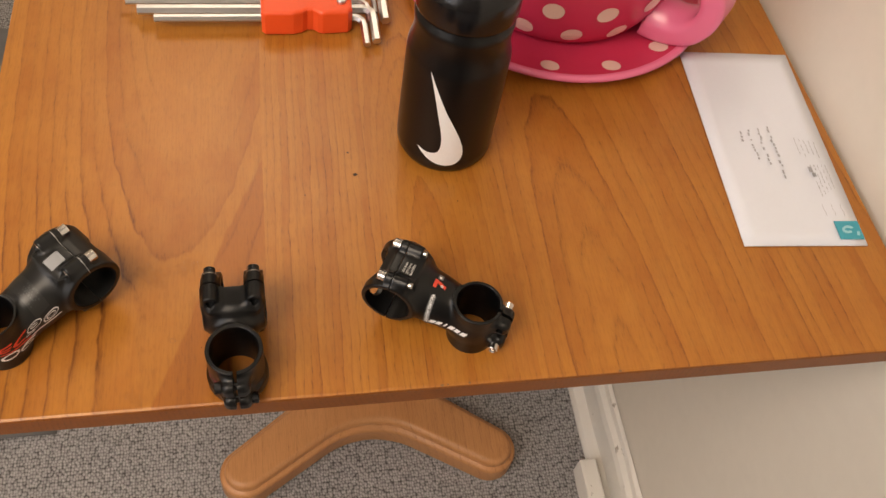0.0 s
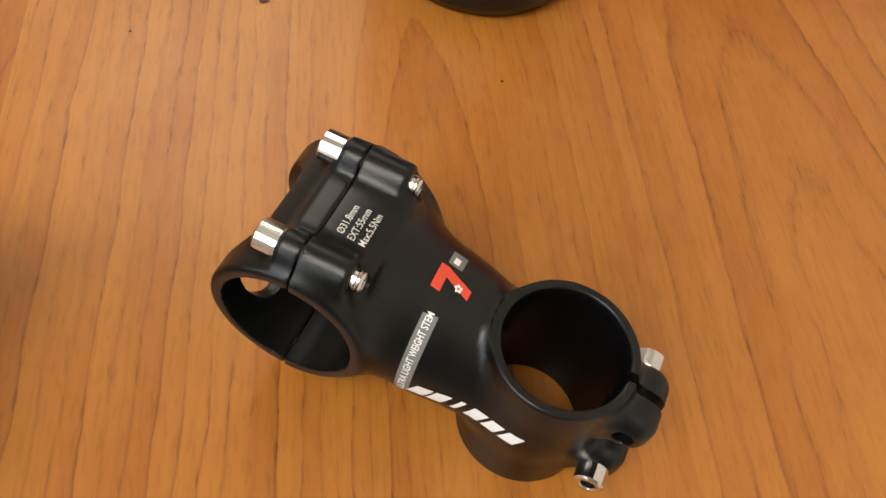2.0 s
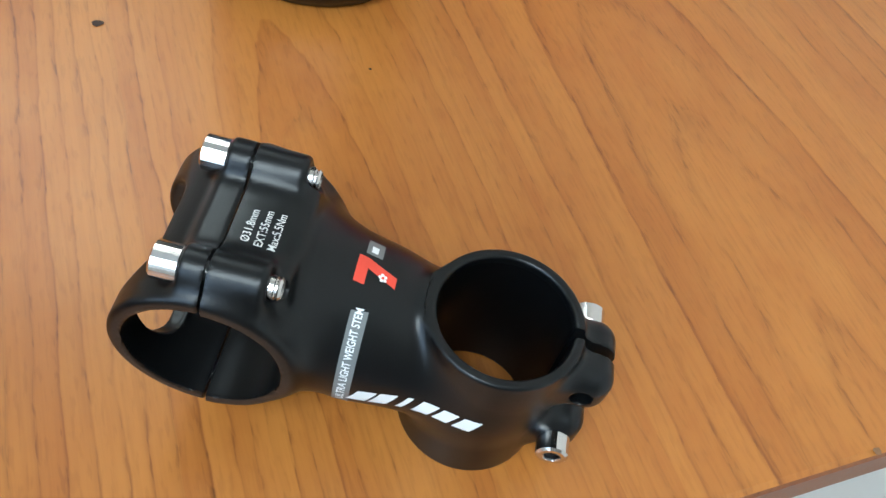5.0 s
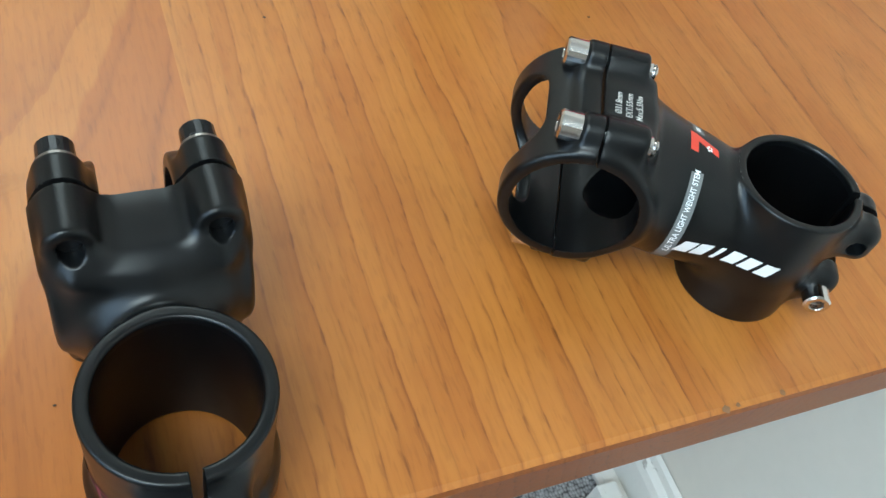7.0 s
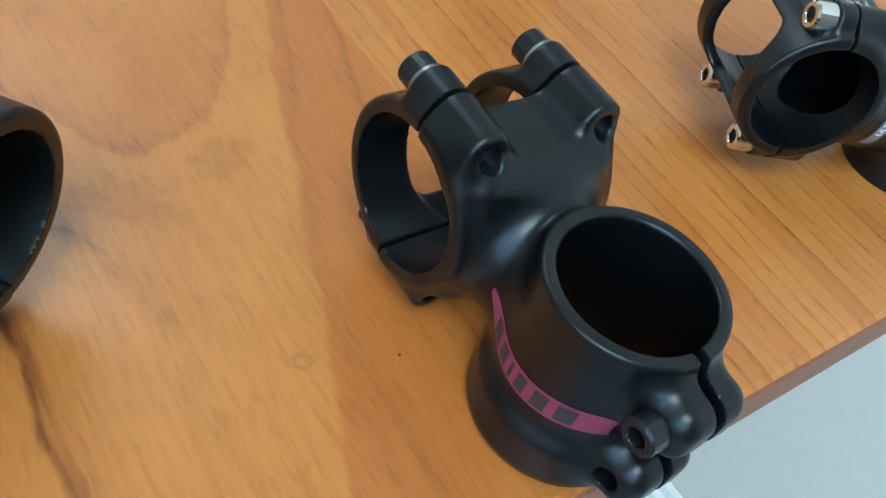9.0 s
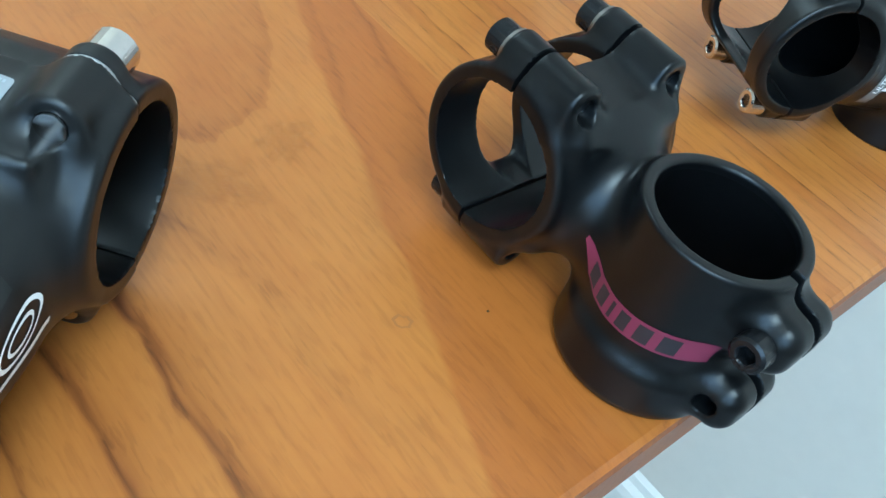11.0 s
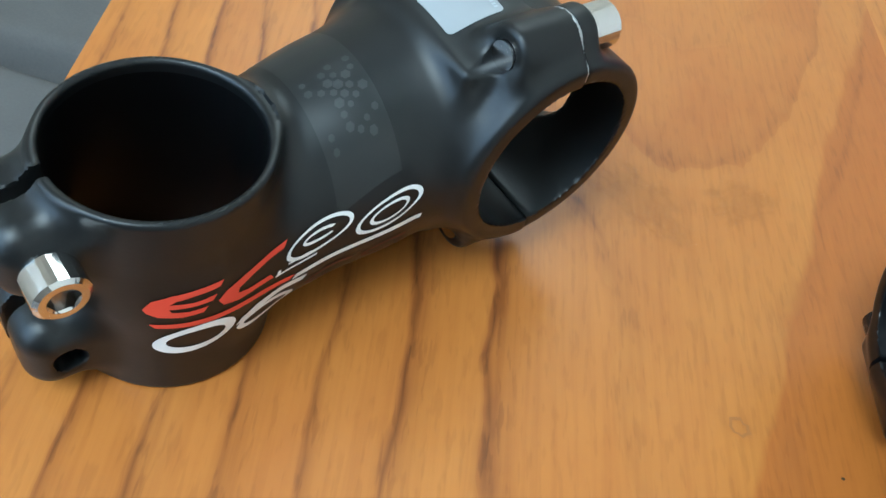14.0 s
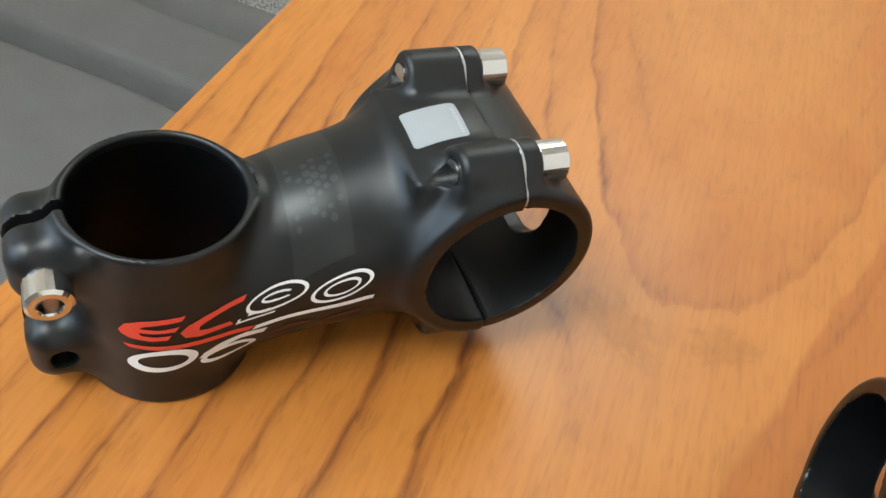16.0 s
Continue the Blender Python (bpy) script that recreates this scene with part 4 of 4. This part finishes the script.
# washers under the black bolt heads
for sy in (-1, 1):
    for sz in (-1, 1):
        w = part("washer", rings([(2.6, 0), (4.3, 0), (4.3, 0.8), (2.6, 0.8), (2.6, 0)], 24), CHROME_DARK, stem_b)
        w.data.transform(Matrix.Scale(0.001, 4))
        w.matrix_basis = mm(B_SHAPE.E + B_SHAPE.boss_front - 0.1, sy * B_SHAPE.by, B_SHAPE.zb + sz * B_SHAPE.bz, 0, 90, 0)

# ---- water bottle ----
bottle = thing("water_bottle", pose(0.042, 0.1062, TOP), "black plastic sports water bottle with a white curved mark", "bottle")
prof = [(0.001, 0.004), (0.028, 0.0035), (0.031, 0.0), (0.0345, 0.0012), (0.0368, 0.006), (0.0374, 0.014), (0.0374, 0.060), (0.0372, 0.101), (0.0366, 0.105), (0.0345, 0.113), (0.0338, 0.121),
        (0.0345, 0.129), (0.0350, 0.132), (0.0345, 0.135), (0.0325, 0.138), (0.0315, 0.143)]
prof = [(r * 1.03, z) for r, z in prof]
part("body", rings(prof, 64), BOTTLE_MAT, bottle, "", True)
part("lid", rings([(0.0316, 0.140), (0.0362, 0.141), (0.0368, 0.144), (0.0368, 0.161), (0.0355, 0.167), (0.026, 0.175), (0.018, 0.179), (0.0165, 0.185), (0.001, 0.185)], 64), LID_MAT, bottle, "glossy black screw lid", True)
part("spout", rings([(0.011, 0.185), (0.011, 0.199), (0.013, 0.201), (0.013, 0.207), (0.008, 0.210), (0.001, 0.210)], 32), LID_MAT, bottle, "", True)


def bottle_field(p):
    return np.hypot(p[0], p[1]) - 38.5


def smooth_loop(pts, n=5):
    """A closed smooth line through points."""
    out = []
    m = len(pts)
    for k in range(m):
        a, b, c, d = (Vector(pts[(k + o) % m]) for o in (-1, 0, 1, 2))
        for i in range(n):
            t = i / n
            out.append(tuple(0.5 * (2 * b + (c - a) * t + (2 * a - 5 * b + 4 * c - d) * t * t + (3 * b - a - 3 * c + d) * t ** 3)))
    return out


# a white tick: long tail up, swelling into a hook at its foot (degrees round, millimetres up)
tail = [(-131, 105), (-121, 91), (-107, 71), (-94, 54), (-84, 38), (-80, 24), (-87, 14), (-104, 12), (-121, 16.5), (-135, 26), (-122, 23), (-109, 27), (-107.5, 42), (-114, 62), (-123, 86)]
part("mark", wrapped(sheet(smooth_loop(tail, 3)), bottle_field, 0.25), WHITE_INK, bottle, "white curved tick mark", True)

# ---- hex key set ----
keys = thing("hex_key_set", pose(-0.061, 0.262, TOP), "orange plastic holder with a fan of chrome hex keys", "hex keys")
outline = [(-0.039, -0.030), (-0.036, -0.033), (-0.012, -0.033), (-0.004, -0.0305), (0.000, -0.0275), (0.005, -0.0275), (0.009, -0.031), (0.013, -0.0325), (0.035, -0.031), (0.039, -0.027),
           (0.039, 0.020), (0.035, 0.024), (0.012, 0.026), (0.004, 0.022), (0.000, 0.022), (-0.008, 0.026), (-0.034, 0.027), (-0.039, 0.023)]
holder = sheet(outline, 0.0005)
top_face = bmesh.ops.extrude_face_region(holder, geom=list(holder.faces))
bmesh.ops.translate(holder, vec=(0, 0, 0.025), verts=[g for g in top_face["geom"] if isinstance(g, bmesh.types.BMVert)])
bmesh.ops.bevel(holder, geom=[e for e in holder.edges if abs(e.verts[0].co.z - e.verts[1].co.z) < 1e-5], offset=0.003, segments=3, affect="EDGES", profile=0.5)
bmesh.ops.recalc_face_normals(holder, faces=holder.faces)
part("holder", holder, ORANGE, keys, "bright orange moulded plastic with a pinched waist")
part("pivot", rings([(0.001, 0.0285), (0.0035, 0.0285), (0.0042, 0.0275), (0.0042, 0.024)], 24), KEY_STEEL, keys, "steel pivot screw").location = (0.030, -0.018, 0)
for k, (y, r, left, right, drop) in enumerate(((-0.023, 0.0034, -0.128, 0.049, 0.030), (-0.013, 0.0042, -0.142, 0.058, 0.036), (-0.003, 0.0028, -0.152, 0.054, 0.022), (0.006, 0.0024, -0.160, 0.060, 0.020), (0.015, 0.0046, -0.130, 0.068, 0.040))):
    z = 0.012 + 0.0006 * k
    pts = [(left, y, z), (right - 0.008, y, z), (right - 0.004, y - 0.0012, z), (right - 0.001, y - 0.004, z - 0.0006), (right, y - 0.008, z - 0.001), (right + 0.001, y - drop, z - 0.0045)]
    part("hex_key", tube(pts, r, 6), KEY_STEEL, keys, "bright chromed hex key")

# ---- big teacup on its saucer ----
saucer = thing("saucer", pose(0.177, 0.300, TOP), "large crimson saucer with cream dots and a pink rim", "saucer")
part("dish", rings([(0.001, 0.006), (0.085, 0.006), (0.110, 0.007), (0.134, 0.0135), (0.141, 0.0165)], 96), CRIMSON, saucer, "", True)
part("rim", rings([(0.140, 0.0165), (0.1435, 0.0185), (0.1470, 0.0175), (0.1475, 0.0145), (0.144, 0.0105), (0.110, 0.0015), (0.100, 0.0), (0.09, 0.0)], 96), PINK, saucer, "pink rounded rim and underside", True)


def dot_on(profile_z, ang, rad, size):
    bm = bmesh.new()
    c = Vector((rad * math.cos(ang), rad * math.sin(ang), 0))
    ring = []
    mid = bm.verts.new((c.x, c.y, profile_z(rad) + 0.0004))
    for k in range(20):
        a = 2 * math.pi * k / 20
        q = c + Vector((math.cos(a), math.sin(a), 0)) * size
        ring.append(bm.verts.new((q.x, q.y, profile_z(math.hypot(q.x, q.y)) + 0.0004)))
    for k in range(20):
        bm.faces.new((mid, ring[k], ring[(k + 1) % 20]))
    return bm


def dish_z(r):
    return 0.007 if r < 0.11 else 0.007 + (r - 0.11) * 0.27 if r < 0.134 else 0.0135 + (r - 0.134) * 0.43


for k in range(14):
    a = radians(-104 + 360 / 14 * k)
    part("dot", dot_on(dish_z, a, 0.127, 0.0085), DOT, saucer)

cup = thing("teacup", pose(0.177, 0.300, TOP + 0.007), "oversized crimson teacup with cream dots and a pink handle", "cup")
CUP = [(0.060, 0.0), (0.088, 0.001), (0.096, 0.006), (0.104, 0.020), (0.112, 0.045), (0.118, 0.075), (0.121, 0.105)]
part("bowl", rings([(0.001, 0.0005), *CUP, (0.1225, 0.109), (0.118, 0.109), (0.115, 0.075), (0.108, 0.045), (0.092, 0.010), (0.001, 0.006)], 96), CRIMSON, cup, "", True)
part("lip", rings([(0.1212, 0.104), (0.1245, 0.108), (0.1235, 0.112), (0.1185, 0.112), (0.1170, 0.106)], 96), PINK, cup, "pink lip", True)


def cup_r(z):
    for (r0, z0), (r1, z1) in zip(CUP, CUP[1:]):
        if z0 <= z <= z1:
            return r0 + (r1 - r0) * (z - z0) / (z1 - z0)
    return CUP[-1][0]


for row, (zc, n, off) in enumerate(((0.022, 15, 0.0), (0.052, 15, 0.21), (0.082, 15, 0.0))):
    for k in range(n):
        a = 2 * math.pi * k / n + off
        bm = bmesh.new()
        ring = []
        mid = bm.verts.new((cup_r(zc) * 1.004 * math.cos(a), cup_r(zc) * 1.004 * math.sin(a), zc))
        for i in range(18):
            t = 2 * math.pi * i / 18
            z = zc + 0.0095 * math.sin(t)
            b = a + 0.0095 * math.cos(t) / cup_r(z)
            ring.append(bm.verts.new(((cup_r(z) + 0.0005) * math.cos(b), (cup_r(z) + 0.0005) * math.sin(b), z)))
        for i in range(18):
            bm.faces.new((mid, ring[i], ring[(i + 1) % 18]))
        part("dot", bm, DOT, cup)


def cup_handle(p):
    """A thick strap that leaves the bowl low, flares where it joins and loops up to the lip (mm, x outwards)."""
    t = np.hypot((p[0] - 112) * 0.92, (p[2] - 52) * 1.02)
    d = np.hypot(np.maximum(np.abs(t - 39) - 4.0, 0), np.maximum(np.abs(p[1]) - 15, 0)) - 6.0
    flare = f_cone(p, (104, 0, 20), (142, 0, 24), 20, 13)
    return np.maximum(join(d, flare, 14.0), 105 + (p[2] - 20) * 0.16 - np.hypot(p[0], p[1]))


hd = field_part("handle", cup_handle, (85, -30, -2), (170, 30, 112), 2.0, PINK, cup, "thick pink strap handle")
hd.matrix_basis = pose(0, 0, 0, 0, 0, -42)

# ---- envelope ----
env = thing("envelope", pose(0.267, -0.0155, TOP + 0.0006, 0, 0, -3.2), "white stamped and addressed paper envelope lying flat", "envelope")
bm = bmesh.new()
nx, ny = 8, 16
grid = [[bm.verts.new((0.106 * i / nx, 0.218 * j / ny, 0.0012 + 0.0008 * math.sin(1.1 * i) * math.sin(0.6 * j) * (i % nx > 0) + 0.0006 * (j / ny))) for j in range(ny + 1)] for i in range(nx + 1)]
for i in range(nx):
    for j in range(ny):
        bm.faces.new((grid[i][j], grid[i + 1][j], grid[i + 1][j + 1], grid[i][j + 1]))
res = bmesh.ops.extrude_face_region(bm, geom=list(bm.faces))
bmesh.ops.translate(bm, vec=(0, 0, -0.0012), verts=[g for g in res["geom"] if isinstance(g, bmesh.types.BMVert)])
bmesh.ops.recalc_face_normals(bm, faces=bm.faces)
part("paper", bm, PAPER, env, "", True)


def ink_line(u, v0, v1, w, seed, wiggle=0.0009):
    """A wavering pen line made of short bars, along the envelope."""
    r = random.Random(seed)
    bars = []
    v = v0
    while v > v1:
        h = r.uniform(0.0018, 0.0042)
        du = r.uniform(-wiggle, wiggle)
        bars.append(quad(u + du - w / 2 * r.uniform(0.6, 1.2), v - h, u + du + w / 2 * r.uniform(0.6, 1.2), v, r.uniform(-0.4, 0.4) * 0))
        v -= h + (r.uniform(0.0006, 0.0012) if r.random() < 0.75 else 0.004)
    return bars


bars = []
for k, (u, v0, v1) in enumerate(((0.030, 0.119, 0.104), (0.038, 0.121, 0.088), (0.047, 0.123, 0.080), (0.057, 0.125, 0.066))):
    bars += ink_line(u, v0, v1, 0.0018, k)
writing = part("handwriting", merged(*bars), INK, env, "illegible grey pen strokes")
writing.location.z = 0.0032
bars = []
for k in range(5):
    bars += ink_line(0.078 + 0.0042 * k, 0.112 - 0.001 * k, 0.094, 0.0006, 20 + k, 0.0003)
    bars += ink_line(0.083 + 0.0034 * k, 0.082, 0.050 + 0.002 * k, 0.0006, 40 + k, 0.0003)
bars += [quad(0.080, 0.074, 0.0835, 0.080), quad(0.0815, 0.069, 0.0850, 0.0735)]
for k in range(3):
    bars += [quad(0.079 + 0.008 * k + 0.0004 * math.sin(j * 0.9), 0.028 + 0.0015 * j, 0.0794 + 0.008 * k + 0.0004 * math.sin(j * 0.9), 0.0295 + 0.0015 * j) for j in range(8)]
pm = part("postmark", merged(*bars), INK, env, "smudged grey printed postmark lines")
pm.location.z = 0.0032
st = part("stamp", box((0.021, 0.018, 0.0004), (0.0935, 0.0135, 0.0033)), STAMP_BLUE, env, "small blue postage stamp")
part("stamp_motif", merged(ring_shape(0.0925, 0.0140, 0.0052, 0.0040, 0.0026, 0.3, 20, 320, 14), quad(0.0960, 0.008, 0.0985, 0.012, 0.3)), STAMP_PALE, st).location.z = 0.0037

# ---- marks in the table top ----
DENT = plain_material("dark_dent", (0.035, 0.015, 0.006), 0.6)


def blemish(x, y, r, material, seed, wall=1.0, dz=0.0003):
    q = random.Random(seed)
    bm = bmesh.new()
    ring_o, ring_i = [], []
    for k in range(14):
        a = 2 * math.pi * k / 14
        s = r * q.uniform(0.75, 1.2)
        ring_o.append(bm.verts.new((s * math.cos(a), s * math.sin(a) * 0.85, 0)))
        ring_i.append(bm.verts.new((s * (1 - wall) * math.cos(a), s * (1 - wall) * math.sin(a) * 0.85, 0)))
    for k in range(14):
        j = (k + 1) % 14
        bm.faces.new((ring_o[k], ring_o[j], ring_i[j], ring_i[k]))
    ob = part("blemish", bm, material, table)
    ob.matrix_parent_inverse = table.matrix_world.inverted()
    ob.matrix_basis = pose(x, y, TOP + dz)
    return ob


for k, (x, y, r) in enumerate(((-0.033, 0.0715, 0.0017), (0.0445, 0.0415, 0.0006), (-0.037, 0.094, 0.0010), (-0.073, 0.053, 0.0006), (-0.148, -0.072, 0.0004))):
    blemish(x, y, r, DENT, k, 0.98)


CHIP = plain_material("bare_chipped_wood", (0.20, 0.105, 0.045), 0.8, 0, 0.4, 900)
for k, (x, y, r) in enumerate(((0.010, -0.1132, 0.0013), (0.014, -0.1130, 0.0008), (0.029, -0.1130, 0.0010), (0.137, -0.1132, 0.0012))):
    blemish(x, y, r, CHIP, 30 + k, 0.98)


def stain_material():
    """Old brown water marks that fade out unevenly over the varnish."""
    m = mat("brown_stain", (0.10, 0.036, 0.008), 0.5)
    n = Nodes(m)
    x, y, z = n.split(n.coords())
    d = n.math("SQRT", n.math("ADD", n.math("MULTIPLY", x, x), n.math("MULTIPLY", y, y)))
    edge = n.noise(n.scaled(n.coords(), (2.4, 2.4, 2.4), (3, 1, 2)), 1.0, 5.0, 0.65)
    fall = n.math("SUBTRACT", n.math("ADD", n.math("SUBTRACT", 1.0, d), n.math("MULTIPLY", edge, 2.6)), 1.45)
    fall = n.ramp(fall, [(0.05, (0, 0, 0)), (0.36, (0.07,) * 3), (0.44, (0.14,) * 3), (0.60, (0.06,) * 3), (1.0, (0.09,) * 3)])
    n.put(n.bsdf.inputs["Alpha"], n.math("MULTIPLY", fall, n.ramp(d, [(0.6, (1, 1, 1)), (0.98, (0, 0, 0))])))
    return m


STAIN = stain_material()
for k, (x, y, rx, ry, turn) in enumerate(((-0.183, -0.012, 0.020, 0.011, -40), (-0.159, -0.007, 0.014, 0.009, 30), (-0.1895, -0.105, 0.012, 0.006, -45))):
    bm = bmesh.new()
    bmesh.ops.create_circle(bm, cap_ends=True, segments=32, radius=1.0)
    ob = part("stain", bm, STAIN, table)
    ob.matrix_parent_inverse = table.matrix_world.inverted()
    ob.matrix_basis = pose(x, y, TOP + 0.0002 + 0.00002 * k, 0, 0, turn) @ Matrix.Diagonal((rx, ry, 1, 1))
RING = plain_material("ring_mark", (0.30, 0.118, 0.022), 0.5)
blemish(-0.167, -0.0655, 0.0023, RING, 71, 0.32)
